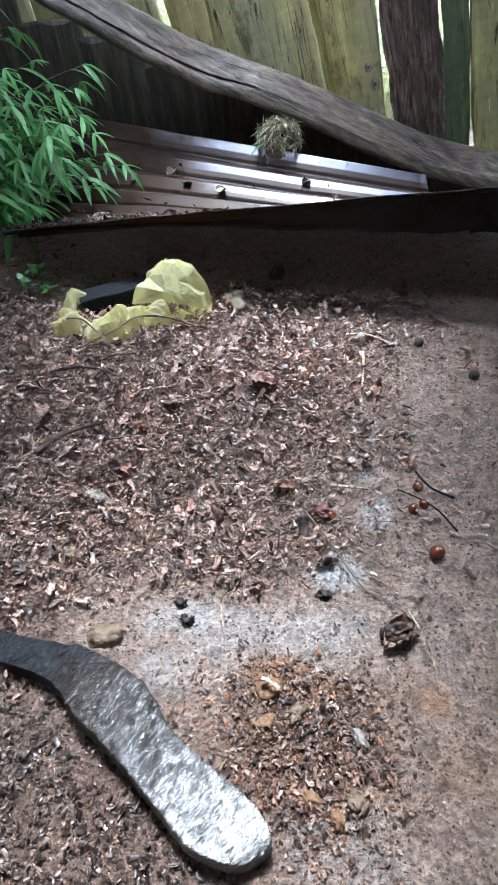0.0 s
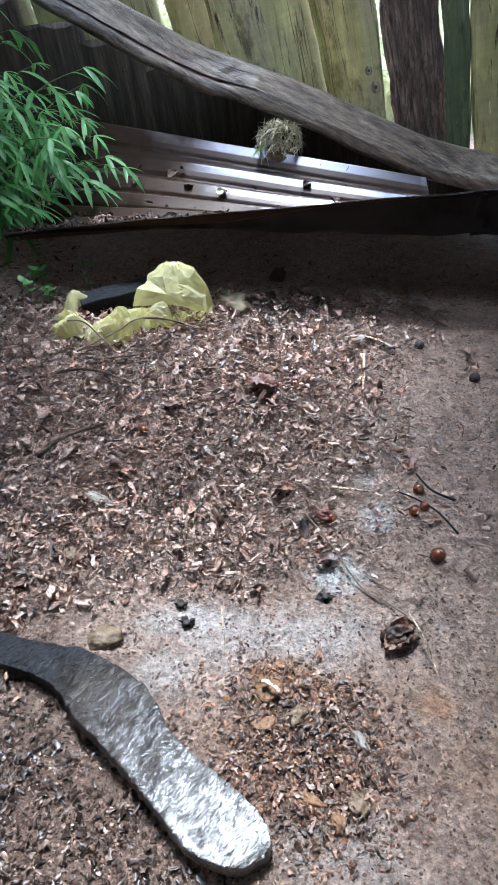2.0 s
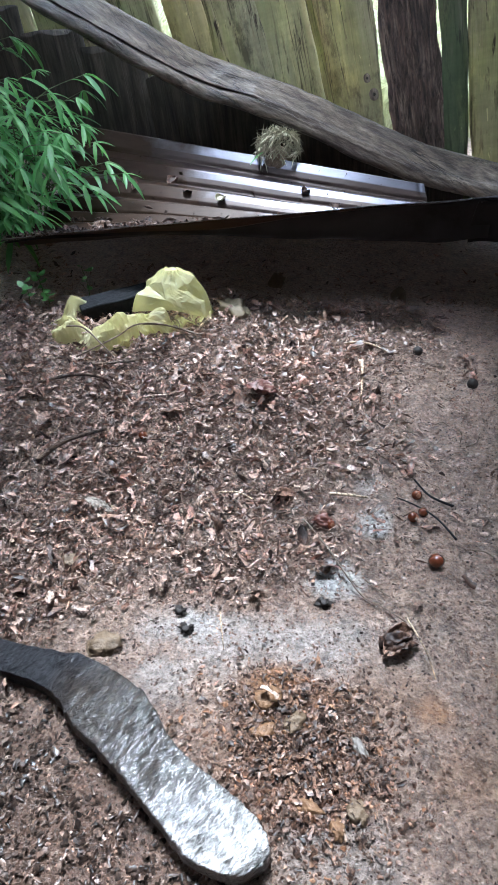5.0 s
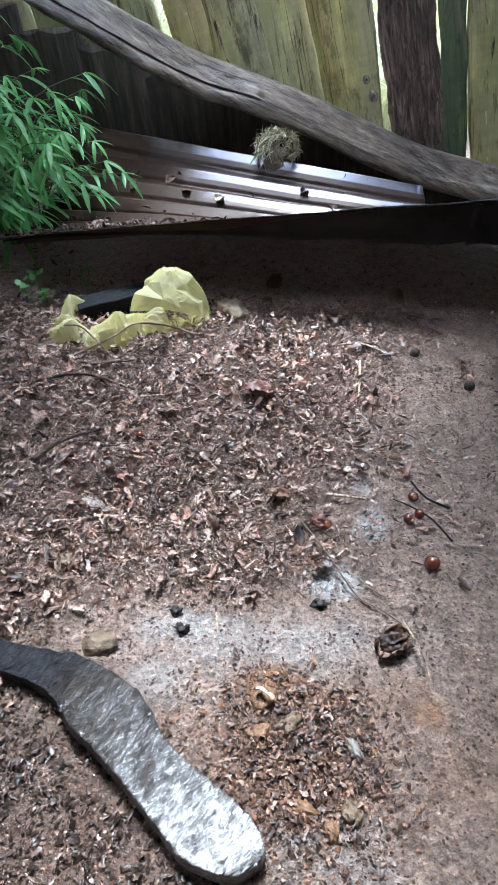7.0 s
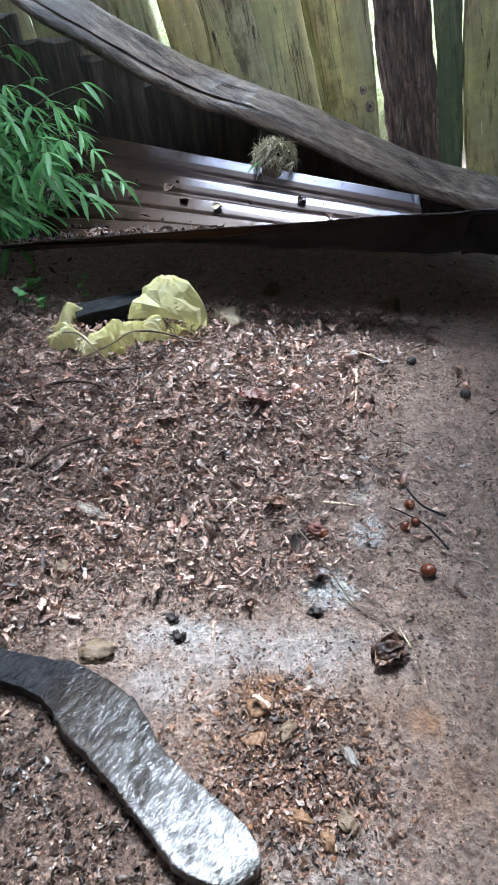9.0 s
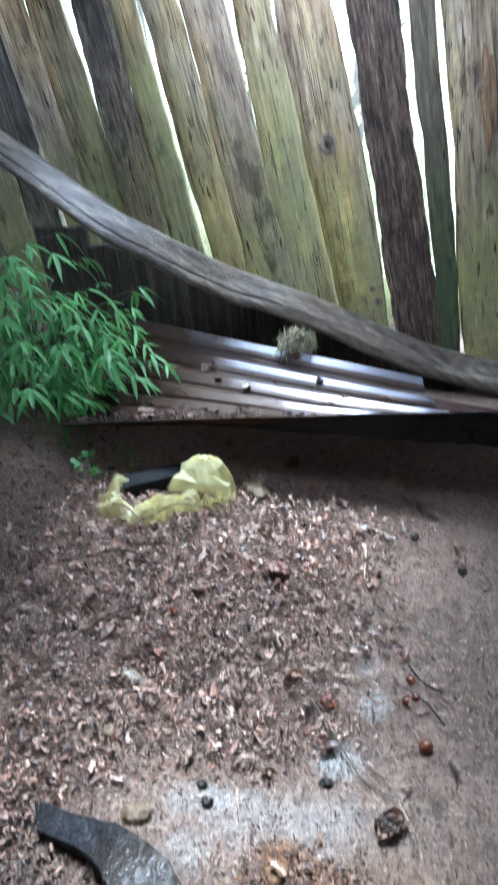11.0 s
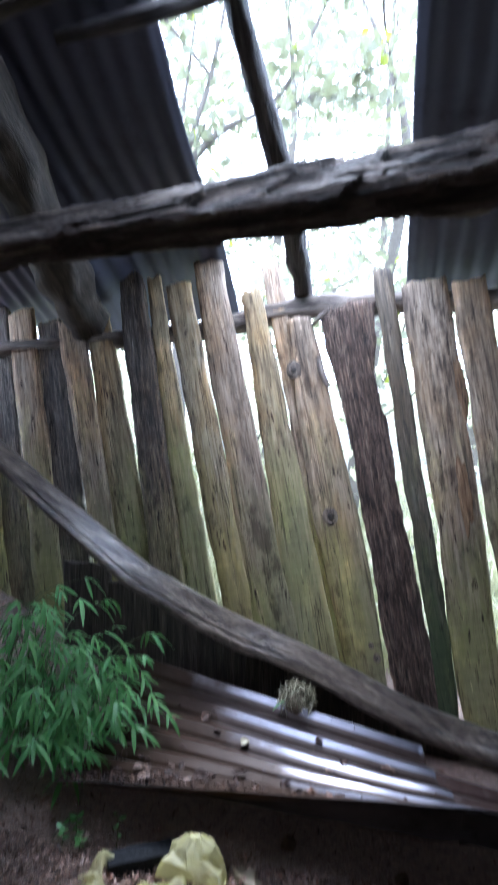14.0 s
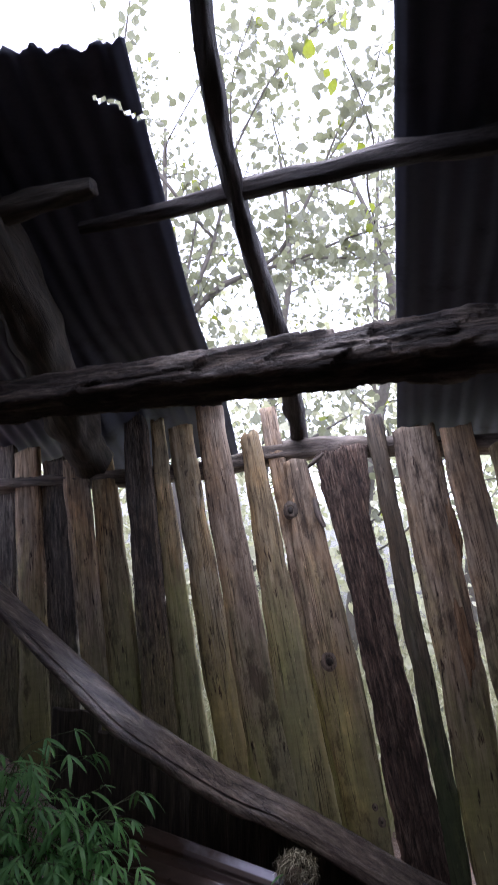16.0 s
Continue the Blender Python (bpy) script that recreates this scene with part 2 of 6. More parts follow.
def tin(name, base, rust, lo, hi, rough, metal, rust_x=None, rib=None):
    m, nt, b = material(name)
    big = noise_tex(nt, 5.5, (1, 1, 1), 6, 0.65)
    if rust_x is not None:
        tc = nt.nodes.new("ShaderNodeTexCoord")
        sep = nt.nodes.new("ShaderNodeSeparateXYZ")
        nt.links.new(tc.outputs["Object"], sep.inputs[0])
        ma = nt.nodes.new("ShaderNodeMath")
        ma.operation = "MULTIPLY_ADD"
        nt.links.new(sep.outputs[0], ma.inputs[0])
        ma.inputs[1].default_value, ma.inputs[2].default_value = -1.8, 1.8 * rust_x
        my = nt.nodes.new("ShaderNodeMath")
        my.operation = "MULTIPLY_ADD"
        nt.links.new(sep.outputs[1], my.inputs[0])
        my.inputs[1].default_value = -1.35
        nt.links.new(ma.outputs[0], my.inputs[2])
        ad = nt.nodes.new("ShaderNodeMath")
        ad.operation = "ADD"
        nt.links.new(my.outputs[0], ad.inputs[0])
        nt.links.new(big, ad.inputs[1])
        big = ad.outputs[0]
    fine = noise_tex(nt, 90, (0.3, 1, 1), 4, 0.6)
    mask = ramp(nt, big, [(lo, (0, 0, 0)), (hi, (1, 1, 1))])
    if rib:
        # rust colour on the rear side of every rib stands in for dark reflections
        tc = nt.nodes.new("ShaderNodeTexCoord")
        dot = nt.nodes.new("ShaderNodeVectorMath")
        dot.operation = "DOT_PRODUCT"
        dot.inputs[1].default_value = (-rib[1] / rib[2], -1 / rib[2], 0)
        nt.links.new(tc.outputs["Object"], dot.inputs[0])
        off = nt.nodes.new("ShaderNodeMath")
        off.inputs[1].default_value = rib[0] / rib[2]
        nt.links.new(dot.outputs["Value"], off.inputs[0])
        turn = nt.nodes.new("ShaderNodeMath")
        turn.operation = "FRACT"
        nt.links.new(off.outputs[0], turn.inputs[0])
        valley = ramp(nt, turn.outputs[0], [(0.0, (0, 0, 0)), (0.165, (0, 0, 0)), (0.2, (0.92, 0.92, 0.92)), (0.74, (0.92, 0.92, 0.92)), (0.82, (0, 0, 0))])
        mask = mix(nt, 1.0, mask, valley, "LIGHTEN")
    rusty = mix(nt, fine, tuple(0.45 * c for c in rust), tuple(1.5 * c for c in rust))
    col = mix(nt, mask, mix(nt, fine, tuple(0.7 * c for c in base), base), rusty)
    nt.links.new(col, b.inputs["Base Color"])
    inv = nt.nodes.new("ShaderNodeMapRange")
    inv.inputs[3].default_value, inv.inputs[4].default_value = metal, 0.1 * metal
    nt.links.new(mask, inv.inputs[0])
    nt.links.new(inv.outputs[0], b.inputs["Metallic"])
    gloss = nt.nodes.new("ShaderNodeMapRange")
    gloss.inputs[3].default_value, gloss.inputs[4].default_value = 0.5, 0.12
    nt.links.new(mask, gloss.inputs[0])
    nt.links.new(gloss.outputs[0], b.inputs["Specular IOR Level"])
    link_rough(nt, b, big, *rough)
    bump(nt, [(fine, 0.1, 0.001), (big, 0.06, 0.004)], b)
    return m


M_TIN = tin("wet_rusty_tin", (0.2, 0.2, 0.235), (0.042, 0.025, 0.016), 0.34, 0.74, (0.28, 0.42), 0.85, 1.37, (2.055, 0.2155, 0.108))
M_TINRUST = tin("wet_brown_rusty_tin", (0.2, 0.17, 0.17), (0.07, 0.042, 0.033), 0.24, 0.5, (0.35, 0.45), 0.6)
# near-black tin: the shade under the front edge is put into its colour
M_SHADETIN = tin("shaded_tin", (0.007, 0.007, 0.008), (0.009, 0.006, 0.005), 0.45, 0.7, (0.55, 0.75), 0.1)
M_ROOF = tin("dark_roof_tin", (0.095, 0.104, 0.15), (0.055, 0.05, 0.06), 0.55, 0.78, (0.45, 0.65), 0.2)


def litter_mat(name, stops, rough=(0.35, 0.75), shine=0.5):
    m, nt, b = material(name)
    b.inputs["Specular IOR Level"].default_value = shine
    geo = nt.nodes.new("ShaderNodeNewGeometry")
    col = ramp(nt, geo.outputs["Random Per Island"], stops)
    n = noise_tex(nt, 230, (1, 1, 1), 4, 0.7)
    col = mix(nt, 1.0, col, ramp(nt, n, [(0.38, (0.18, 0.155, 0.145)), (0.5, (0.95, 0.93, 0.92)), (0.66, (1.5, 1.48, 1.45))]), "MULTIPLY")
    hue = noise_tex(nt, 5, (1, 1, 1), 5, 0.65)
    col = mix(nt, 1.0, col, ramp(nt, hue, [(0.38, (1.0, 1.0, 1.0)), (0.5, (1.03, 0.98, 0.95)), (0.64, (1.08, 0.92, 0.85))]), "MULTIPLY")
    damp = noise_tex(nt, 30, (1, 1, 1), 5, 0.7)
    col = mix(nt, 1.0, col, ramp(nt, damp, [(0.38, (0.2, 0.17, 0.16)), (0.48, (0.9, 0.86, 0.84)), (0.6, (1.5, 1.47, 1.43))]), "MULTIPLY")
    nt.links.new(col, b.inputs["Base Color"])
    link_rough(nt, b, n, *rough)
    bump(nt, [(n, 0.4, 0.001)], b)
    return m


M_LITTER = litter_mat("wet_dead_leaves", [(0.0, (0.03, 0.019, 0.014)), (0.2, (0.115, 0.076, 0.058)), (0.4, (0.27, 0.196, 0.157)), (0.5, (0.235, 0.128, 0.098)), (0.6, (0.31, 0.23, 0.187)), (0.72, (0.26, 0.165, 0.13)), (0.8, (0.36, 0.278, 0.23)), (1.0, (0.45, 0.367, 0.312))], (0.3, 0.6), 0.6)
M_FIBRE = litter_mat("tan_leaf_fibre", [(0.0, (0.075, 0.047, 0.035)), (0.5, (0.26, 0.182, 0.14)), (1.0, (0.5, 0.4, 0.325))], (0.3, 0.55), 0.6)
M_WETLEAF = litter_mat("blackened_wet_leaf", [(0.0, (0.012, 0.008, 0.006)), (0.7, (0.06, 0.038, 0.03)), (1.0, (0.12, 0.08, 0.062))], (0.5, 0.8), 0.3)
M_LEAFDRY = litter_mat("dry_curled_leaf", [(0.0, (0.09, 0.055, 0.04)), (1.0, (0.2, 0.135, 0.10))])
M_CRUMB = litter_mat("soil_crumb", [(0.0, (0.08, 0.055, 0.042)), (0.5, (0.21, 0.15, 0.116)), (1.0, (0.34, 0.255, 0.205))], (0.18, 0.45), 1.0)
M_CHIP = litter_mat("brown_chip", [(0.0, (0.035, 0.022, 0.016)), (0.45, (0.14, 0.092, 0.068)), (0.78, (0.22, 0.152, 0.115)), (0.88, (0.22, 0.12, 0.065)), (1.0, (0.26, 0.19, 0.14))], (0.3, 0.6), 0.5)
M_WETCHIP = litter_mat("wet_dark_chip", [(0.0, (0.012, 0.009, 0.007)), (0.5, (0.055, 0.04, 0.032)), (0.85, (0.11, 0.085, 0.07)), (1.0, (0.2, 0.165, 0.14))], (0.25, 0.5))
M_STRAW = litter_mat("pale_straw", [(0.0, (0.3, 0.24, 0.16)), (1.0, (0.62, 0.55, 0.42))])


def plain(name, col, rough, var=0.35, scale=40.0, relief=0.002, coat=0.0, metal=0.0):
    m, nt, b = material(name)
    n = noise_tex(nt, scale, (1, 1, 1), 5, 0.6)
    c = mix(nt, n, tuple(max(0, x * (1 - var)) for x in col), tuple(x * (1 + var) for x in col))
    nt.links.new(c, b.inputs["Base Color"])
    b.inputs["Roughness"].default_value, b.inputs["Coat Weight"].default_value = rough, coat
    b.inputs["Coat Roughness"].default_value, b.inputs["Metallic"].default_value = 0.08, metal
    bump(nt, [(n, 0.5, relief)], b)
    return m


M_HAY = plain("dry_pale_hay", (0.46, 0.43, 0.3), 0.6, 0.4, 160, 0.0005)
M_REDLEAF = plain("dark_red_brown_leaf", (0.12, 0.045, 0.032), 0.5, 0.5, 200, 0.001)
M_NUT = plain("glossy_brown_nut", (0.11, 0.028, 0.011), 0.25, 0.4, 90, 0.0004, 0.6)
M_NUTCAP = plain("pale_nut_scar", (0.24, 0.10, 0.05), 0.6)
M_SEED = plain("dull_dark_seed", (0.022, 0.017, 0.014), 0.7, 0.5, 120, 0.001)
M_STONE = plain("wet_tan_stone", (0.17, 0.12, 0.075), 0.45, 0.85, 110, 0.012)
M_TANSTONE = plain("smooth_tan_stone", (0.22, 0.175, 0.11), 0.6, 0.3, 60, 0.003)
M_CLAY = plain("orange_clay_stone", (0.2, 0.11, 0.055), 0.5, 0.7, 130, 0.01)
M_CHARCOAL = plain("black_charred_wood", (0.010, 0.011, 0.013), 0.7, 0.8, 90, 0.008)
M_CHARCOAL.node_tree.nodes["Principled BSDF"].inputs["Specular IOR Level"].default_value = 0.15


def leaf_mat(name, a, c, trans=0.35):
    m, nt, b = material(name)
    geo = nt.nodes.new("ShaderNodeNewGeometry")
    info = nt.nodes.new("ShaderNodeObjectInfo")
    add = nt.nodes.new("ShaderNodeMath")
    add.operation = "ADD"
    nt.links.new(geo.outputs["Random Per Island"], add.inputs[0])
    nt.links.new(info.outputs["Random"], add.inputs[1])
    half = nt.nodes.new("ShaderNodeMath")
    half.operation = "MULTIPLY"
    half.inputs[1].default_value = 0.5
    nt.links.new(add.outputs[0], half.inputs[0])
    col = mix(nt, half.outputs[0], a, c)
    n = noise_tex(nt, 60, (1, 1, 1), 3)
    col = mix(nt, 0.5, col, ramp(nt, n, [(0.3, (0.7, 0.7, 0.7)), (0.7, (1.2, 1.2, 1.2))]), "MULTIPLY")
    nt.links.new(col, b.inputs["Base Color"])
    b.inputs["Roughness"].default_value = 0.42
    tr = nt.nodes.new("ShaderNodeBsdfTranslucent")
    nt.links.new(mix(nt, 1.0, col, (1.25, 1.3, 0.95), "MULTIPLY"), tr.inputs["Color"])
    ms = nt.nodes.new("ShaderNodeMixShader")
    ms.inputs[0].default_value = trans
    nt.links.new(b.outputs[0], ms.inputs[1])
    nt.links.new(tr.outputs[0], ms.inputs[2])
    nt.links.new(ms.outputs[0], nt.nodes["Material Output"].inputs["Surface"])
    return m


M_LEAF = leaf_mat("fresh_green_leaf", (0.05, 0.2, 0.06), (0.2, 0.42, 0.13))
M_CROWN = leaf_mat("backlit_tree_leaf", (0.10, 0.105, 0.08), (0.26, 0.27, 0.20), 0.5)
M_THICKET = leaf_mat("pale_thicket_leaf", (0.22, 0.22, 0.15), (0.62, 0.62, 0.47), 0.4)
M_LIME = leaf_mat("backlit_lime_leaf", (0.2, 0.24, 0.03), (0.3, 0.33, 0.05), 0.6)
M_STEM = plain("green_stem", (0.09, 0.12, 0.04), 0.6, 0.3, 50)
M_TRUNK = plain("grey_tree_bark", (0.10, 0.09, 0.075), 0.85, 0.5, 30, 0.01)
M_GRASS = leaf_mat("pale_hill_grass", (0.22, 0.22, 0.12), (0.58, 0.57, 0.42), 0.3)


def plastic_mat():
    m, nt, b = material("thin_yellow_plastic")
    n = noise_tex(nt, 18, (1, 1, 1), 4)
    col = mix(nt, n, (0.84, 0.80, 0.30), (0.95, 0.94, 0.72))
    nt.links.new(col, b.inputs["Base Color"])
    b.inputs["Roughness"].default_value = 0.22
    bump(nt, [(noise_tex(nt, 38, (1, 1, 1), 3, 0.6, distortion=2.0), 0.4, 0.004)], b)
    tr = nt.nodes.new("ShaderNodeBsdfTranslucent")
    nt.links.new(col, tr.inputs["Color"])
    clear = nt.nodes.new("ShaderNodeBsdfTransparent")
    clear.inputs[0].default_value = (0.95, 0.95, 0.7, 1)
    m1, m2 = nt.nodes.new("ShaderNodeMixShader"), nt.nodes.new("ShaderNodeMixShader")
    m1.inputs[0].default_value, m2.inputs[0].default_value = 0.5, 0.45
    nt.links.new(b.outputs[0], m1.inputs[1])
    nt.links.new(tr.outputs[0], m1.inputs[2])
    nt.links.new(m1.outputs[0], m2.inputs[1])
    nt.links.new(clear.outputs[0], m2.inputs[2])
    nt.links.new(m2.outputs[0], nt.nodes["Material Output"].inputs["Surface"])
    return m


M_BAG = plastic_mat()


def soil_mat():
    m, nt, b = material("damp_trodden_soil")
    tc = nt.nodes.new("ShaderNodeAttribute")
    tc.attribute_name = "stain"
    sep = nt.nodes.new("ShaderNodeSeparateColor")
    nt.links.new(tc.outputs["Color"], sep.inputs[0])
    grain = noise_tex(nt, 140, (1, 1, 1), 6, 0.7)
    crumb = noise_tex(nt, 32, (1, 1, 1), 5, 0.65)
    broad = noise_tex(nt, 4.0, (1, 1, 1), 4, 0.6)
    col = ramp(nt, grain, [(0.28, (0.058, 0.038, 0.028)), (0.5, (0.335, 0.235, 0.18)), (0.66, (0.58, 0.45, 0.36))])
    col = mix(nt, 0.8, col, ramp(nt, crumb, [(0.34, (0.35, 0.32, 0.3)), (0.46, (0.95, 0.93, 0.92)), (0.68, (1.3, 1.27, 1.25))]), "MULTIPLY")
    col = mix(nt, 0.6, col, ramp(nt, broad, [(0.3, (0.75, 0.7, 0.68)), (0.7, (1.2, 1.2, 1.2))]), "MULTIPLY")
    ash = ramp(nt, grain, [(0.3, (0.2, 0.19, 0.175)), (0.48, (0.58, 0.565, 0.54)), (0.62, (0.84, 0.83, 0.81))])
    clay = ramp(nt, grain, [(0.3, (0.2, 0.08, 0.025)), (0.65, (0.52, 0.25, 0.095))])
    grass = ramp(nt, crumb, [(0.3, (0.07, 0.07, 0.045)), (0.7, (0.2, 0.2, 0.14))])
    col = mix(nt, sep.outputs[0], col, ash)
    col = mix(nt, sep.outputs[1], col, clay)
    col = mix(nt, sep.outputs[2], col, grass)
    col = mix(nt, tc.outputs["Alpha"], mix(nt, 1.0, col, (0.44, 0.38, 0.345), "MULTIPLY"), col)
    nt.links.new(col, b.inputs["Base Color"])
    pit = noise_tex(nt, 70, (1, 1, 1), 4, 0.6)
    link_rough(nt, b, pit, 0.22, 0.48)
    b.inputs["Specular IOR Level"].default_value = 1.0
    bump(nt, [(grain, 1.0, 0.010), (pit, 0.8, 0.012), (crumb, 0.8, 0.016)], b)
    return m


M_SOIL = soil_mat()


def board_mat():
    """Half-burnt wet board, charred at its end (local -x), wet sheen painted into its pale other end."""
    m, nt, b = material("wet_half_burnt_board")
    fine = noise_tex(nt, 270, (1.0, 0.35, 1), 4, 0.65, distortion=0.8)
    broad = noise_tex(nt, 14, (1, 1, 1), 5, 0.6)
    tc = nt.nodes.new("ShaderNodeTexCoord")
    sep = nt.nodes.new("ShaderNodeSeparateXYZ")
    nt.links.new(tc.outputs["Object"], sep.inputs[0])
    add = nt.nodes.new("ShaderNodeMath")
    add.operation = "MULTIPLY_ADD"
    nt.links.new(broad, add.inputs[0])
    add.inputs[1].default_value = 0.12
    nt.links.new(sep.outputs[0], add.inputs[2])
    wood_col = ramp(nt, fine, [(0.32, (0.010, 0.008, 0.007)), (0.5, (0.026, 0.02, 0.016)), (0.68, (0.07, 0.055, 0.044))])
    # pale bare wood, made paler still to paint in the wet sheen
    bare_sheen_col = ramp(nt, fine, [(0.36, (0.05, 0.044, 0.038)), (0.48, (0.26, 0.25, 0.235)), (0.66, (0.56, 0.55, 0.53))])
    paler = nt.nodes.new("ShaderNodeMapRange")
    paler.inputs[1].default_value, paler.inputs[2].default_value = 0.1, 0.24
    nt.links.new(add.outputs[0], paler.inputs[0])
    wood_col = mix(nt, paler.outputs[0], wood_col, bare_sheen_col)
    char = ramp(nt, fine, [(0.3, (0.008, 0.008, 0.009)), (0.7, (0.05, 0.05, 0.055))])
    mr = nt.nodes.new("ShaderNodeMapRange")
    mr.inputs[1].default_value, mr.inputs[2].default_value = -0.06, -0.015
    nt.links.new(add.outputs[0], mr.inputs[0])
    col = mix(nt, mr.outputs[0], char, wood_col)
    nt.links.new(col, b.inputs["Base Color"])
    link_rough(nt, b, broad, 0.2, 0.4)
    sp = nt.nodes.new("ShaderNodeMapRange")
    sp.inputs[1].default_value, sp.inputs[2].default_value = -0.05, 0.16
    sp.inputs[3].default_value, sp.inputs[4].default_value = 0.08, 0.5
    nt.links.new(add.outputs[0], sp.inputs[0])
    nt.links.new(sp.outputs[0], b.inputs["Specular IOR Level"])
    film = nt.nodes.new("ShaderNodeMapRange")
    film.inputs[1].default_value, film.inputs[2].default_value = 0.0, 0.27
    film.inputs[3].default_value, film.inputs[4].default_value = 0.1, 0.62
    nt.links.new(add.outputs[0], film.inputs[0])
    pits = noise_tex(nt, 120, (1, 0.5, 1), 4, 0.65, distortion=0.6)
    wet = mix(nt, 1.0, film.outputs[0], ramp(nt, pits, [(0.42, (0.05, 0.05, 0.05)), (0.5, (1, 1, 1))]), "MULTIPLY")
    nt.links.new(wet, b.inputs["Coat Weight"])
    b.inputs["Coat Roughness"].default_value = 0.1
    bump(nt, [(fine, 1.0, 0.004), (pits, 1.0, 0.009)], b)
    # the water film lies smoother than the wood under it
    lens = noise_tex(nt, 170, (1, 0.4, 1), 4, 0.6, distortion=0.5)
    ripple = nt.nodes.new("ShaderNodeBump")
    ripple.inputs["Strength"].default_value, ripple.inputs["Distance"].default_value = 0.6, 0.0022
    nt.links.new(lens, ripple.inputs["Height"])
    nt.links.new(ripple.outputs["Normal"], b.inputs["Coat Normal"])
    return m


M_BOARD = board_mat()
M_STONEPALE = plain("grey_wet_pebble", (0.22, 0.195, 0.17), 0.5, 0.6, 120, 0.004)


# ---------- mesh helpers ----------
def mesh(name, verts, faces, mat, smooth=True):
    me = bpy.data.meshes.new(name)
    me.from_pydata([tuple(v) for v in verts], [], faces)
    me.materials.append(mat)
    if smooth:
        me.polygons.foreach_set("use_smooth", [True] * len(me.polygons))
    me.update()
    return me


def thing(name, me, label, category, group="", kind="", m=None):
    ob = new(name, me)
    if m is not None:
        ob.matrix_world = m
    return tagged(ob, label, category, group, kind)


def empty(name, label, category, group="", kind="", m=None):
    return thing(name, None, label, category, group, kind, m)


def part(name, me, parent, m=None, label=""):
    ob = new(name, me)
    ob.parent = parent
    if m is not None:
        ob.matrix_basis = m
    if label:
        ob["label"] = label
    return ob


def loft(rings):
    """Vertices and faces of a closed tube through rings of equal count."""
    k, verts, faces = len(rings[0]), [], []
    for r in rings:
        verts.extend(r)
    for i in range(len(rings) - 1):
        for j in range(k):
            a, b2 = i * k + j, i * k + (j + 1) % k
            faces.append((a, b2, b2 + k, a + k))
    faces.append(tuple(range(k))[::-1])
    n = (len(rings) - 1) * k
    faces.append(tuple(range(n, n + k)))
    return verts, faces


def nz(x, y=0.0, z=0.0):
    return noise.noise(Vector((x, y, z)))


def interp(t, xs, ys):
    return float(np.interp(t, xs, ys))


def spline(points, count):
    """Points on a smooth curve through the control points, with its parameter."""
    pts = [Vector(p) for p in points]
    out = []
    n = len(pts) - 1
    for i in range(count):
        u = i / (count - 1) * n
        k = min(int(u), n - 1)
        f = u - k
        p0, p1, p2, p3 = pts[max(k - 1, 0)], pts[k], pts[k + 1], pts[min(k + 2, n)]
        out.append(0.5 * ((2 * p1) + (p2 - p0) * f + (2 * p0 - 5 * p1 + 4 * p2 - p3) * f * f + (3 * p1 - p0 - 3 * p2 + p3) * f ** 3))
    return out


def tube(points, radii, count=40, sides=12, rough=0.1, seed=0.0, flat=1.0, ridge=0.0, knots=(), square=0.0, twist=0.0, chop=0.0):
    """A branch or pole in a local frame whose z axis runs along it; returns mesh data and the pose. rough: share of the
    radius; flat: height to depth; ridge: lengthwise grooves; knots: (place 0..1, angle, size)."""
    pts = spline(points, count)
    axis = (pts[-1] - pts[0]).normalized()
    side = axis.cross(Vector((0, 0, 1)))
    side = side.normalized() if side.length > 0.05 else Vector((1, 0, 0))
    third = axis.cross(side)
    frame_m = Matrix((side, third, axis)).transposed()
    inv = frame_m.transposed()
    origin = pts[0]
    rings = []
    for i, p in enumerate(pts):
        u = i / (count - 1)
        r = interp(u, np.linspace(0, 1, len(radii)), radii)
        q = inv @ (p - origin)
        ring = []
        for j in range(sides):
            a = 2 * math.pi * j / sides
            k = 1 + rough * nz(2.2 * math.cos(a) + seed, 2.2 * math.sin(a), q.z * 7) + ridge * nz(9 * math.cos(a) + seed, 9 * math.sin(a), q.z * 1.5)
            if square:
                c4, s4 = abs(math.cos(a + twist)), abs(math.sin(a + twist))
                k *= 1 + square * ((c4 ** 6 + s4 ** 6) ** (-1 / 6) - 1)
            if chop:
                at = Vector((1.3 * math.cos(a) + 0.3 * nz(q.z * 5, a), q.z * 4.2 + 0.5 * a, 1.3 * math.sin(a) + seed))
                site = noise.voronoi(at)[1][0]
                k += chop * ((at - site).y * 0.8 - (at - site).x * 0.5 + 0.6 * (noise.cell(site * 7.3) - 0.5))
                k += 0.35 * chop * nz(a * 4, q.z * 16, seed) + 0.25 * chop * nz(a * 9, q.z * 50, seed)
            for ku, ka, ks in knots:
                d = (u - ku) ** 2 * 900 + (1 - math.cos(a - ka)) * 4
                k += ks * math.exp(-d)
            ring.append((q.x + r * k * math.cos(a), q.y + r * flat * k * math.sin(a), q.z + 0.4 * r * rough * nz(a * 3, seed) * (i in (0, count - 1))))
        rings.append(ring)
    v, f = loft(rings)
    return v, f, Matrix.Translation(origin) @ frame_m.to_4x4()


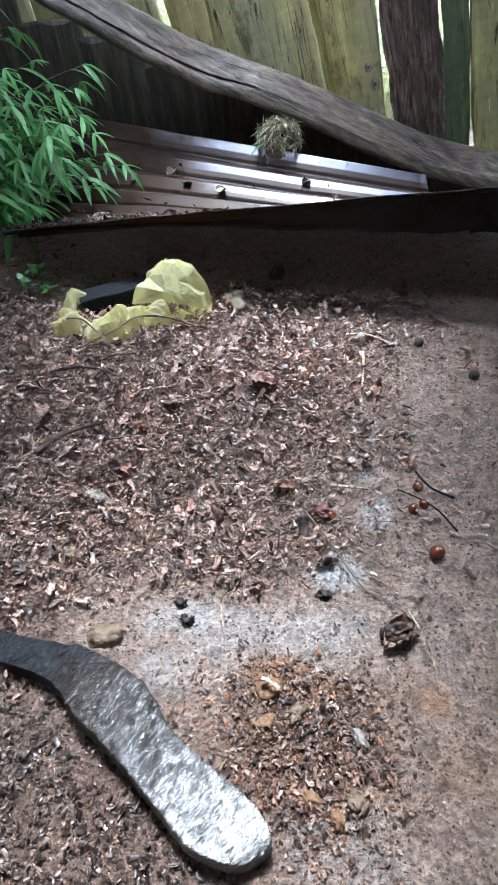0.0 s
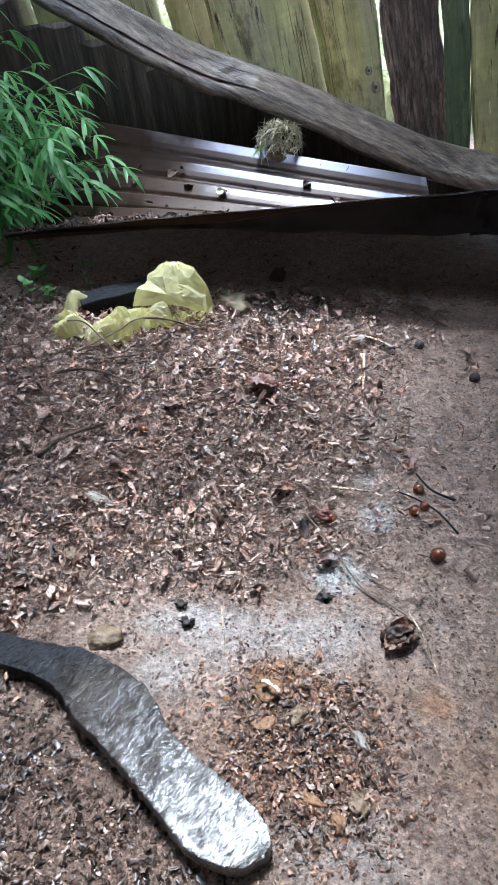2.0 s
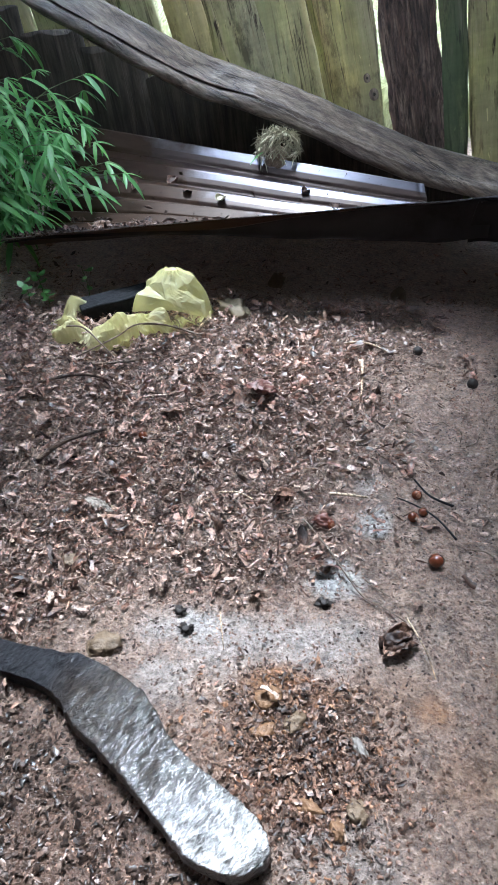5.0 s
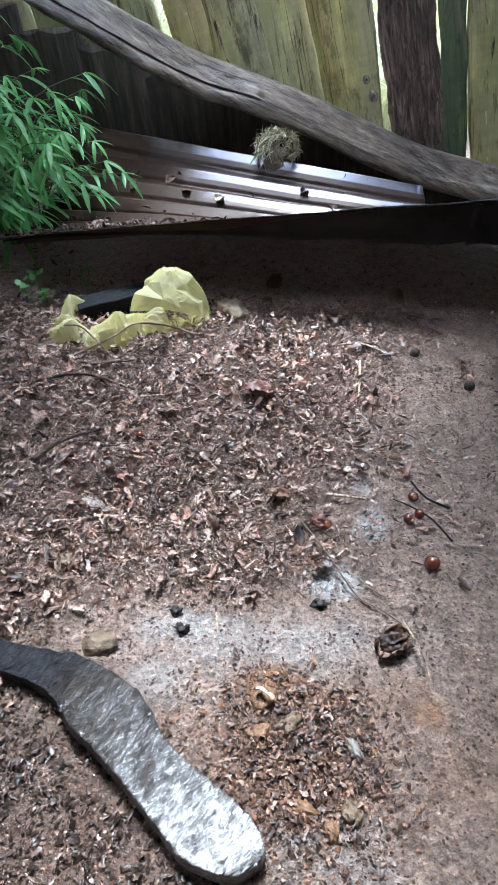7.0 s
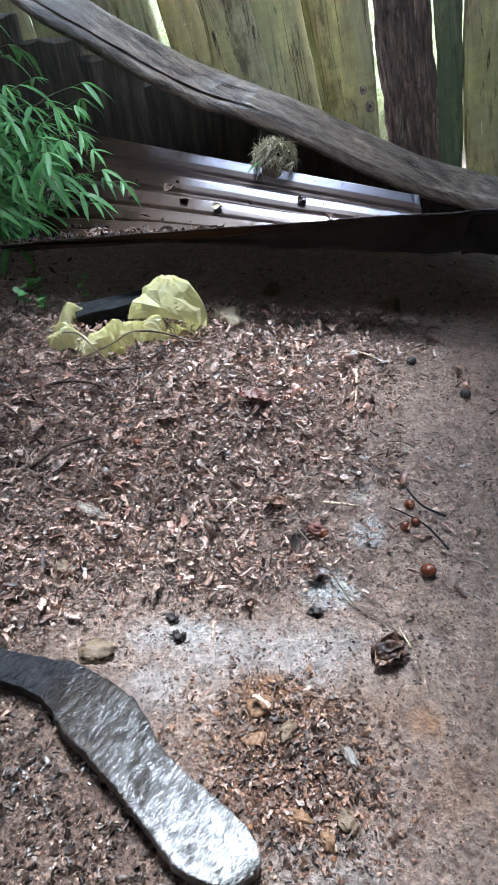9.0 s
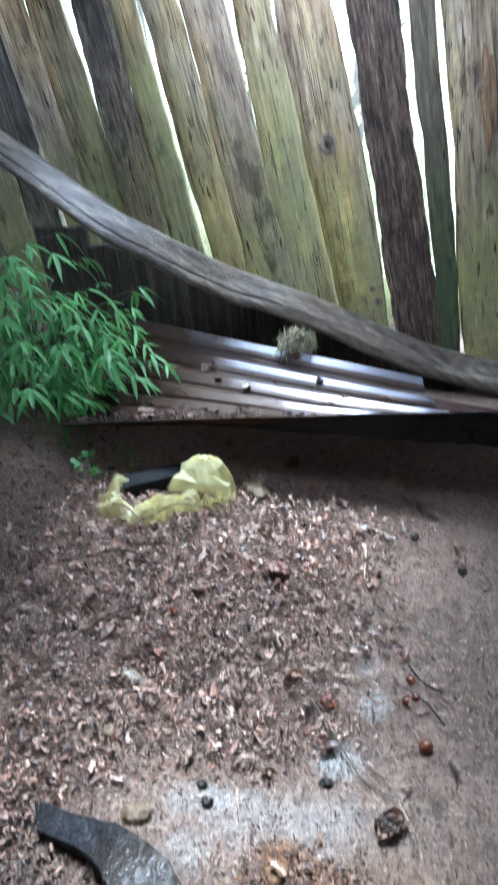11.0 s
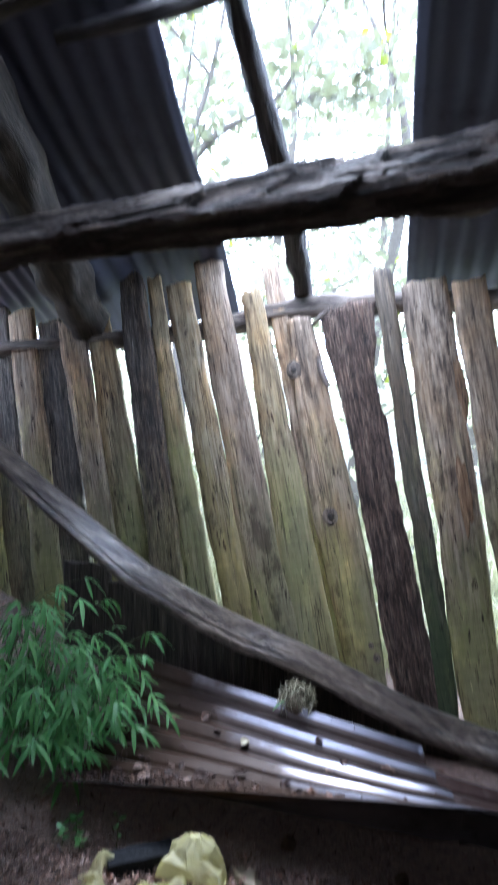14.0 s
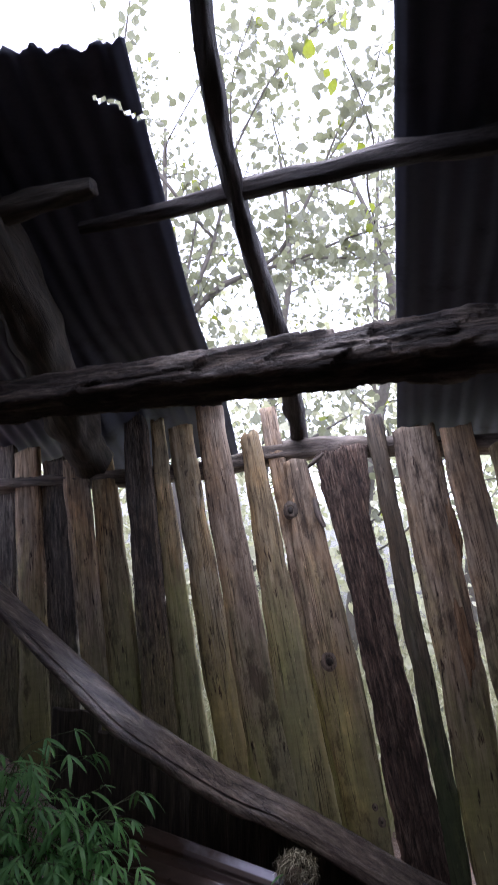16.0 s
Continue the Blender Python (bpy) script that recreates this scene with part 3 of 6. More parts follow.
def blob(name, r, mat, seed, rough=0.25, scale=(1, 1, 1), sub=3, freq=2.0):
    bm = bmesh.new()
    bmesh.ops.create_icosphere(bm, subdivisions=sub, radius=1)
    for v in bm.verts:
        k = 1 + rough * nz(v.co.x * freq + seed, v.co.y * freq, v.co.z * freq) + 0.4 * rough * nz(v.co.x * freq * 3, v.co.y * freq * 3 + seed, v.co.z * freq * 3)
        v.co = Vector((v.co.x * scale[0], v.co.y * scale[1], v.co.z * scale[2])) * r * k
    me = bpy.data.meshes.new(name)
    bm.to_mesh(me)
    bm.free()
    me.materials.append(mat)
    me.polygons.foreach_set("use_smooth", [True] * len(me.polygons))
    return me


# ---------- ground ----------
ASH = [(0.123, 0.548, 0.05, 0.035, 1.0), (0.194, 0.656, 0.032, 0.04, 0.8), (0.2, 0.735, 0.035, 0.03, 0.35), (-0.07, 0.47, 0.09, 0.035, 0.55), (0.07, 0.455, 0.09, 0.03, 0.4), (-0.1, 0.40, 0.05, 0.04, 0.4), (0.1, 0.21, 0.08, 0.05, 0.25), (0.05, 0.44, 0.2, 0.06, 0.35)]
CLAY = [(0.03, 0.395, 0.055, 0.03, 0.9), (0.085, 0.375, 0.05, 0.02, 0.6), (0.225, 0.355, 0.035, 0.025, 0.7), (0.17, 0.4, 0.06, 0.05, 0.25), (0.12, 0.83, 0.05, 0.05, 0.35), (0.0, 0.31, 0.05, 0.04, 0.4), (0.25, 0.28, 0.05, 0.05, 0.3)]


def litter_density(x, y):
    """How thickly dead leaves lie, 0 to 1."""
    edge = 0.5 + 0.06 * nz(x * 6, y * 6) - 0.15 * min(max(-x - 0.1, 0), 0.4) - 0.8 * min(max(-x - 0.17, 0), 0.12)
    d = min(max((y - edge) / 0.07, 0), 1)
    right = 0.13 + 0.35 * max(y - 0.62, 0) - 0.05 * nz(y * 5, 3.3)
    d *= min(max((right - x) / 0.2 + 0.45 + 0.5 * nz(x * 14, y * 14, 2.0), 0.1), 1)
    if y > 1.38:
        d *= 0.08
    chips = math.exp(-((x - 0.05) / 0.085) ** 2 - ((y - 0.3) / 0.08) ** 2)
    left = 0.1 * (x < -0.1) * (y < 0.36)
    return max(d, 0.25 * chips, left)


def ground_height(x, y):
    inside = -1.5 < x < 1.5 and -1.4 < y < 2.3
    z = 0.012 * nz(x * 3.1, y * 3.1, 1.0) + 0.006 * nz(x * 11, y * 11, 2.0)
    if inside and y < 1.7:
        z += 0.005 * nz(x * 45, y * 45, 3.0) + 0.003 * nz(x * 110, y * 110, 4.0)
        mat_d = litter_density(x, y)
        z += mat_d * (0.008 + 0.016 * nz(x * 22, y * 22, 12.0) + 0.008 * nz(x * 55, y * 55, 13.0))
    over = y - (2.55 - 0.2 * x)
    if over > 0:
        z += 0.2 * min(over, 14) + 0.06 * min(over, 1) * nz(x * 2, y * 2, 6) + 0.6 * min(over / 6, 1) * nz(x * 0.3, y * 0.3, 9)
    if x < -0.62 and y > 1.35:
        z += 0.42 * (-0.62 - max(x, -1.6)) * min((y - 1.35) / 0.3, 1)
    return z


def axis_values(lo, hi, step, coarse, mid, far):
    inner = np.arange(lo, hi, step)
    left, right = np.arange(lo - mid, lo, coarse), np.arange(hi, hi + mid, coarse)
    out = np.geomspace(0.15, far, 26)
    return np.concatenate([left[0] - out[::-1], left, inner, right, right[-1] + out])


def build_ground():
    xs = axis_values(-0.5, 0.52, 0.0065, 0.035, 1.3, 300)
    ys = axis_values(0.06, 1.5, 0.0065, 0.035, 1.3, 300)
    verts, stain = [], []
    for y in ys:
        for x in xs:
            verts.append((x, y, ground_height(x, y)))
            n = 0.5 * nz(x * 26, y * 26, 11) + 0.35 * nz(x * 80, y * 80, 5)
            a = max(s * min(max((1.05 - math.hypot((x - cx) / rx, (y - cy) / ry) + 0.9 * n) * 1.6, 0), 1) for cx, cy, rx, ry, s in ASH)
            c = max(s * min(max((1.05 - math.hypot((x - cx) / rx, (y - cy) / ry) + 0.9 * n) * 1.3, 0), 1) for cx, cy, rx, ry, s in CLAY)
            g = min(max((y - (2.75 - 0.2 * x)) / 0.5, 0), 1) if x > -1.2 else min(max((y - 3.2) / 0.5, 0), 1)
            wet = max(math.exp(-((x + 0.28) / 0.27) ** 2 - ((y - 0.17) / 0.19) ** 2), 0.8 * math.exp(-((x - 0.06) / 0.09) ** 2 - ((y - 0.3) / 0.09) ** 2))
            stain.append((a, c, g, 1 - min(max(wet * 1.7 + 0.5 * n - 0.1, 0.5 * min(1, litter_density(x, y)), 0), 1)))
    w = len(xs)
    faces = [(j * w + i, j * w + i + 1, (j + 1) * w + i + 1, (j + 1) * w + i) for j in range(len(ys) - 1) for i in range(w - 1)]
    me = mesh("ground", verts, faces, M_SOIL)
    at = me.color_attributes.new("stain", "FLOAT_COLOR", "POINT")
    at.data.foreach_set("color", np.array(stain, dtype=np.float32).ravel())
    return thing("ground", me, "damp brown trodden soil with pale ash and orange clay", "ground", kind="structure")


build_ground()


# ---------- plank fence ----------
def fence_y(x, z):
    return 2.285 - 0.2 * x + 0.13 * z


AX = Vector((1, -0.2, 0)).normalized()


def slab_mesh(w_low, w_mid, w_top, length, thick, seed, mat, deep=1.0, sway=1.0):
    """A rotten slab along z with deep lengthwise furrows and a fibrous top."""
    rings, n, k = [], 110, 46
    for i in range(n + 1):
        u = i / n
        z = u * length
        w = interp(u, [0, 0.5, 0.8, 1], [w_low, w_mid, w_mid * 1.02, w_top]) / 2
        dx = sway * (0.02 * nz(z * 2.3, seed) + 0.006 * nz(z * 11, seed + 4))
        ring = []
        for j in range(k):
            a = 2 * math.pi * j / k
            px = max(-1, min(1, 1.25 * math.cos(a)))
            py = max(-1, min(1, 1.6 * math.sin(a)))
            furrow = abs(nz(px * 5.5 + 0.5 * nz(z * 3, 2), z * 1.3, seed)) * 1.5 + 0.6 * abs(nz(px * 13, z * 4, seed + 2)) + 0.4 * nz(px * 20, z * 18, seed)
            e = 0.010 * nz(z * 8, px * 2, seed + 8) + 0.005 * nz(z * 28, px, seed + 5)
            zz = z + (0.05 * nz(px * 4, seed) + 0.035 * nz(px * 15, seed)) * (max(u - 0.985, 0) / 0.015)
            ring.append((px * w + dx + e * (abs(px) > 0.7), (py * (1.0 - 0.55 * deep * furrow)) * thick / 2, zz))
        rings.append(ring)
    v, f = loft(rings)
    return mesh("plank", v, f, mat)


def plank_mesh(w_low, w_mid, w_top, length, thick, seed, tip=0.02, mat=M_GREY, wave=0.012, rag=1.0, round_edge=0.35):
    """A riven board along z: three widths, wavy edges, a ragged top."""
    rings, n = [], 80
    prof = [(-1, -round_edge), (-0.92, -0.9), (-0.5, -1), (-0.15, -1), (0.2, -1), (0.6, -1), (0.92, -0.9), (1, -round_edge), (1, round_edge), (0.9, 0.9), (0.3, 1), (-0.3, 1), (-0.9, 0.9), (-1, round_edge)]
    for i in range(n + 1):
        u = i / n
        w = interp(u, [0, 0.5, 1], [w_low, w_mid, w_top]) / 2
        z = u * length
        dx = wave * nz(z * 2.3, seed) + 0.4 * wave * nz(z * 9, seed + 4)
        ring = []
        for px, py in prof:
            e = 0.5 * wave * nz(z * 7, px * 2, seed + 8) * (abs(px) > 0.8)
            rel = rag * (0.18 * nz(px * 3, z * 2.5, seed) + 0.12 * nz(px * 8, z * 7, seed))
            zz = z
            if i >= n - 1:
                zz += tip * (nz(px * 2.6, seed * 3.1) + 0.6 * nz(px * 9, seed)) * (1 if i == n else 0.6)
            ring.append((px * w + dx + e, (py + rel) * thick / 2, zz))
        rings.append(ring)
    v, f = loft(rings)
    return mesh("plank", v, f, mat)


# foot x, lean, widths low / middle / top, top height, thickness, set back, material
PLANKS = [
    (-1.30, -0.27, 0.16, 0.155, 0.155, 1.72, 0.03, 0.00, M_GREY, ""),
    (-1.15, -0.28, 0.16, 0.155, 0.15, 1.72, 0.03, 0.02, M_BARK, ""),
    (-1.00, -0.27, 0.16, 0.155, 0.15, 1.66, 0.03, 0.00, M_GREY, ""),
    (-0.841, -0.274, 0.16, 0.15, 0.125, 1.61, 0.03, 0.015, M_BARK, "dark board with a large knot hollow"),
    (-0.661, -0.307, 0.11, 0.125, 0.144, 1.63, 0.028, -0.005, M_GREY, ""),
    (-0.532, -0.302, 0.15, 0.165, 0.125, 1.64, 0.028, 0.012, M_GREEN, ""),
    (-0.395, -0.255, 0.143, 0.134, 0.095, 1.87, 0.05, -0.005, M_BARK, "rounded dark bark slab"),
    (-0.252, -0.274, 0.165, 0.112, 0.07, 1.855, 0.028, 0.014, M_GREEN, "split board narrowing to its top"),
    (-0.076, -0.300, 0.105, 0.138, 0.122, 1.82, 0.028, -0.005, M_YELLOW, "yellowed narrow board"),
    (0.064, -0.289, 0.21, 0.163, 0.136, 1.94, 0.03, 0.008, M_GREY, "wide grey board, the tallest"),
    (0.345, -0.282, 0.06, 0.10, 0.08, 1.94, 0.024, 0.045, M_GREY, ""),
    (0.213, -0.270, 0.20, 0.155, 0.09, 1.80, 0.028, 0.012, M_GREEN, "yellow-green board with a ragged top"),
    (0.412, -0.278, 0.14, 0.19, 0.115, 1.67, 0.03, -0.004, M_GREY, "grey board with two round knots"),
    (0.590, -0.252, 0.18, 0.158, 0.245, 1.735, 0.05, 0.012, M_BROWN, "rotten reddish brown slab with fibrous top"),
    (0.696, -0.211, 0.078, 0.078, 0.079, 1.905, 0.05, 0.0, M_STAKE, "square mossy stake"),
    (0.830, -0.195, 0.17, 0.175, 0.195, 1.854, 0.035, 0.012, M_GREY, "wide mossy slab with peeled patches"),
    (1.02, -0.20, 0.15, 0.15, 0.14, 1.86, 0.03, 0.0, M_GREY, ""),
    (1.20, -0.20, 0.15, 0.14, 0.13, 1.80, 0.03, 0.012, M_GREEN, ""),
    (1.38, -0.20, 0.14, 0.14, 0.13, 1.84, 0.03, 0.0, M_GREY, ""),
    (1.56, -0.20, 0.14, 0.14, 0.13, 1.80, 0.03, 0.012, M_BARK, ""),
]


def knot_mesh(r, seed):
    prof = [(0.02, 0.25), (0.2, 0.25), (0.3, -0.1), (0.42, -0.2), (0.5, -0.08), (0.58, -0.14), (0.68, -0.26), (0.8, -0.16), (0.95, -0.02), (1.25, 0.3)]
    verts, k = [], 28
    for q, (d, y) in enumerate(prof):
        for i in range(k):
            t = 2 * math.pi * i / k
            w = 1 + 0.14 * nz(1.6 * math.cos(t) + seed * 7, 2 * math.sin(t), q * 0.4)
            verts.append((r * d * w * math.cos(t), r * y * 0.55, 1.2 * r * d * w * math.sin(t)))
    faces = [(q * k + i, q * k + (i + 1) % k, (q + 1) * k + (i + 1) % k, (q + 1) * k + i) for q in range(len(prof) - 1) for i in range(k)]
    return mesh("knot", verts, faces, M_KNOT)


def axes_matrix(origin, x_axis, z_axis):
    z = Vector(z_axis).normalized()
    y = z.cross(Vector(x_axis)).normalized()
    x = y.cross(z)
    return Matrix.Translation(origin) @ Matrix((x, y, z)).transposed().to_4x4()


def build_fence():
    fence = empty("plank_fence", "leaning fence of weathered riven planks with gaps", "fence", m=Matrix.Translation((0.1, 2.27, 0)))
    inv = fence.matrix_world.inverted()
    for i, (x0, lean, wl_, wm, wt, top, th, back, mat, label) in enumerate(PLANKS):
        base = -0.05
        foot = Vector((x0 + lean * base, fence_y(x0, base) + back, base))
        up = Vector((lean, -0.2 * lean + 0.13, 1))
        ln = up.length * (top - base)
        tip = {M_BROWN: 0.04, M_GREEN: 0.025}.get(mat, 0.014)
        me = plank_mesh(wl_, wm, wt, ln, th, 3.7 * i + 1, tip, mat, 0.024 if mat is M_BROWN else 0.012, 3.0 if mat is M_BROWN else 1.4 if mat is M_BARK else 1.0)
        if mat is M_BROWN or mat is M_BARK:
            me = slab_mesh(wl_, wm, wt, ln, th * 1.3, 3.7 * i + 1, mat, *((0.35, 0.4) if mat is M_BARK else (0.8, 1.0)))
        part("plank", me, fence, inv @ axes_matrix(foot, AX, up), label)
    # added dark boards stand in for the shade behind the log
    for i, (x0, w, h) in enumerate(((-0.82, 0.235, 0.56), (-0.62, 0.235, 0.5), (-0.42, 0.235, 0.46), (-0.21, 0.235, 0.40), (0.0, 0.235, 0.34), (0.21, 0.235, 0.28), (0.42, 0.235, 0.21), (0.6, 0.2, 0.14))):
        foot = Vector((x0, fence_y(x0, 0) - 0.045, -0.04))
        part("skirting_board", plank_mesh(w, w, w, h, 0.024, 60 + 5 * i, 0.02, M_DARKBOARD, 0.008), fence, inv @ axes_matrix(foot, AX, (-0.12, 0.05, 1)), "short dark board added for the shade behind the log")
    # ringed knots, slightly proud of the boards
    for kx, kz, r in ((-0.046, 1.441, 0.03), (0.158, 0.831, 0.03), (0.381, 0.301, 0.012), (0.355, 0.345, 0.009)):
        at = inv @ axes_matrix((kx, fence_y(kx, kz) - 0.019, kz), AX, (-0.28, 0.18, 1))
        knot = part("knot", knot_mesh(r, kx), fence, at)
        part("knot_hole", blob("knot_hole", r * 0.45, M_DARKBOARD, kx * 5, 0.3, (1.0, 0.4, 1.2), 2), knot, pose(0.02 * r, -0.05 * r, 0))
    for pts, rad in (([(0.055, 2.428, 1.50), (0.075, 2.414, 1.43), (0.105, 2.402, 1.376)], [0.01, 0.014, 0.009]), ([(0.015, 2.43, 1.635), (0.045, 2.415, 1.665), (0.08, 2.40, 1.70)], [0.006, 0.011, 0.005])):
        v, f, m = tube(pts, rad, 20, 10, 0.25, rad[0] * 900)
        part("branch_stub", mesh("branch_stub", v, f, M_RAIL), fence, inv @ m)
    # bark torn off the wide slab
    for px, pz, w, h in ((0.64, 1.41, 0.018, 0.12), (0.675, 0.98, 0.022, 0.15)):
        at = inv @ axes_matrix((px, fence_y(px, pz) - 0.006, pz), AX, (-0.195, 0.17, 1))
        part("peeled_patch", blob("peeled_patch", 1.0, M_PEELED, pz * 9, 0.5, (w, 0.006, h), 4, 1.6), fence, at, "reddish brown patch of peeled wood")
    v, f, m = tube([(-1.6, 2.80, 1.46), (-0.573, 2.672, 1.60), (-0.054, 2.60, 1.735), (0.205, 2.55, 1.765), (0.622, 2.47, 1.79), (1.7, 2.28, 1.86)], [0.04, 0.045, 0.052, 0.048, 0.042, 0.04], 120, 18, 0.4, 4.0, 1.0, 0.15)
    part("top_rail", mesh("top_rail", v, f, M_RAIL), fence, inv @ m, "thick unhewn top rail behind the planks")


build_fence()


# ---------- leaning log ----------
def build_log():
    pts = [(-1.36, 2.17, 1.09), (-1.0, 2.10, 0.855), (-0.78, 2.06, 0.715), (-0.585, 2.03, 0.59), (-0.44, 2.05, 0.51), (-0.3, 2.09, 0.43), (-0.15, 2.13, 0.357), (0.0, 2.135, 0.313), (0.2, 2.13, 0.241), (0.4, 2.115, 0.162), (0.6, 2.10, 0.098), (0.95, 2.05, 0.035)]
    depth = [0.08, 0.09, 0.10, 0.108, 0.11, 0.114, 0.116, 0.118, 0.123, 0.128, 0.128, 0.12]
    line = spline(pts, 220)
    o = line[0]
    ax = (line[-1] - line[0]).normalized()
    fro = ax.cross(Vector((0, 0, 1))).normalized()
    up = fro.cross(ax)
    # cross-section seen along the log: (towards the room, up), a split top face, a lip and a lower front face
    prof = [(-1.0, 0.0), (-0.98, 0.3), (-0.85, 0.46), (-0.55, 0.53), (-0.32, 0.52)] + [(-0.24 + 0.07 * q, 0.49 - 0.045 * q) for q in range(9)]
    prof += [(0.37, 0.10), (0.375, 0.08), (0.34, 0.065), (0.34, 0.05), (0.42, 0.035), (0.49, 0.01), (0.55, -0.03), (0.59, -0.08), (0.62, -0.14), (0.62, -0.2), (0.57, -0.26), (0.45, -0.29), (0.2, -0.31), (-0.3, -0.3), (-0.8, -0.2)]
    rings = []
    for i, p in enumerate(line):
        u = i / 219
        r = interp(u, np.linspace(0, 1, len(depth)), depth)
        q = p - o
        lip = 0.5 + 0.5 * nz(u * 7, 2.2)
        slim = interp(u, [0, 0.5, 0.7, 1], [0.9, 0.85, 0.62, 0.58])
        closed = min(max((u - 0.56) / 0.1, 0), 1)
        swell = 1 + 0.07 * math.exp(-((u - 0.56) / 0.04) ** 2)
        ring = []
        for k, (d, h) in enumerate(prof):
            g = 0.045 * nz(u * 16, k * 0.13, 3) + 0.022 * nz(u * 45, k * 0.3, 8) + 0.01 * nz(u * 130, k * 0.5, 4)
            if k in (16, 17):
                d -= 0.12 * lip
            if 14 <= k <= 19:
                e = k - 14
                d, h = d + closed * (0.39 + 0.033 * e - d), h + closed * (0.13 - 0.026 * e - h)
            ring.append((q.dot(fro) + r * (d + g) * swell * slim, -q.dot(up) - r * ((h - 0.04) + 0.8 * g) * swell, q.dot(ax)))
        rings.append(ring[::-1])
    v, f = loft(rings)
    m = Matrix.Translation(o) @ Matrix((fro, -up, ax)).transposed().to_4x4()
    thing("fallen_log", mesh("fallen_log", v, f, M_LOG), "wet grey weathered log leaning along the fence foot", "log", m=m)


build_log()


# ---------- rusty tin sheets on the ground ----------
def tin_front(x):
    return 1.355 - 0.11 * x, 0.22 + 0.12 * min(x, 0.5) - 0.05 * max(-x - 0.45, 0) + 0.004 * nz(x * 6, 2)


def tin_back(x):
    return 2.055 - 0.2155 * x, 0.149 - 0.107 * x


def tin_z(x, y):
    (yf, zf), (yb, zb) = tin_front(x), tin_back(x)
    v = (y - yf) / (yb - yf)
    sag = interp(x, [-0.7, -0.25, 0.15, 0.4, 0.8], [0.09, 0.09, 0.10, 0.10, 0.08])
    return zf + (zb - zf) * v - sag * math.sin(math.pi * min(max(v, 0), 1)) ** 0.8


PITCH = 0.108


def build_tin():
    def grid(name, nx, ny, point, mat):
        verts = [point(i / nx, j / ny) for i in range(nx + 1) for j in range(ny + 1)]
        h = ny + 1
        faces = [(i * h + j, (i + 1) * h + j, (i + 1) * h + j + 1, i * h + j + 1) for i in range(nx) for j in range(ny)]
        return mesh(name, verts, faces, mat)

    def sheet(x0, x1, lift, s0, label, mat):
        def top(u, v):
            x = x0 + (x1 - x0) * u + (0.22 * u * (1 - v) if x0 < 0 else 0)
            (yf, zf), (yb, zb) = tin_front(x), tin_back(x)
            dist = s0 + 0.95 * (1 - v)
            y = max(yb - dist, yf)
            turn = ((yb - y) / PITCH) % 1.0
            wave = 1 - 1.2 * turn / 0.32 if turn < 0.32 else -0.2 - 0.8 * (turn - 0.32) / 0.04 if turn < 0.36 else -1 + 2 * (turn - 0.36) / 0.64
            z = tin_z(x, y) + 0.0145 * wave * min((y - yf) / 0.02, 1)
            return (x + 0.012 * nz(y * 14, x0) * (u in (0, 1)), y, z + lift + 0.0015 * nz(x * 5, y * 5, 2))

        def flap(u, v):
            x = x0 + (x1 - x0) * u
            yf, zf = tin_front(x)
            drop = interp(x, [-0.6, -0.2, 0.1, 0.4, 0.8], [0.012, 0.03, 0.065, 0.095, 0.10])
            return (x, yf + 0.012 * math.sin(3 * v) + 0.014 * v, zf - drop * v + 0.006 * nz(x * 9, v * 2) * v + lift + 0.002)

        ob = thing("corrugated_tin_sheet", grid("corrugated_tin_sheet", 50, 360, top, mat), label, "tin sheet", "rusty tin sheets")
        mod = ob.modifiers.new("thickness", "SOLIDIFY")
        mod.thickness = 0.0015
        edge = part("bent_edge", grid("bent_edge", 60, 8, flap, M_SHADETIN), ob, None, "bent-down front edge with its shade painted in")
        mod = edge.modifiers.new("thickness", "SOLIDIFY")
        mod.thickness = 0.0015

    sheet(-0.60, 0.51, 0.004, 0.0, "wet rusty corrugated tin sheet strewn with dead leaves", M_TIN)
    sheet(0.47, 1.25, -0.003, 0.054, "wet brown rusty corrugated tin sheet lying under another", M_TINRUST)


build_tin()


# ---------- roof ----------
def roof_z(x, y):
    return 2.706 + 0.06 * x - 0.35 * y


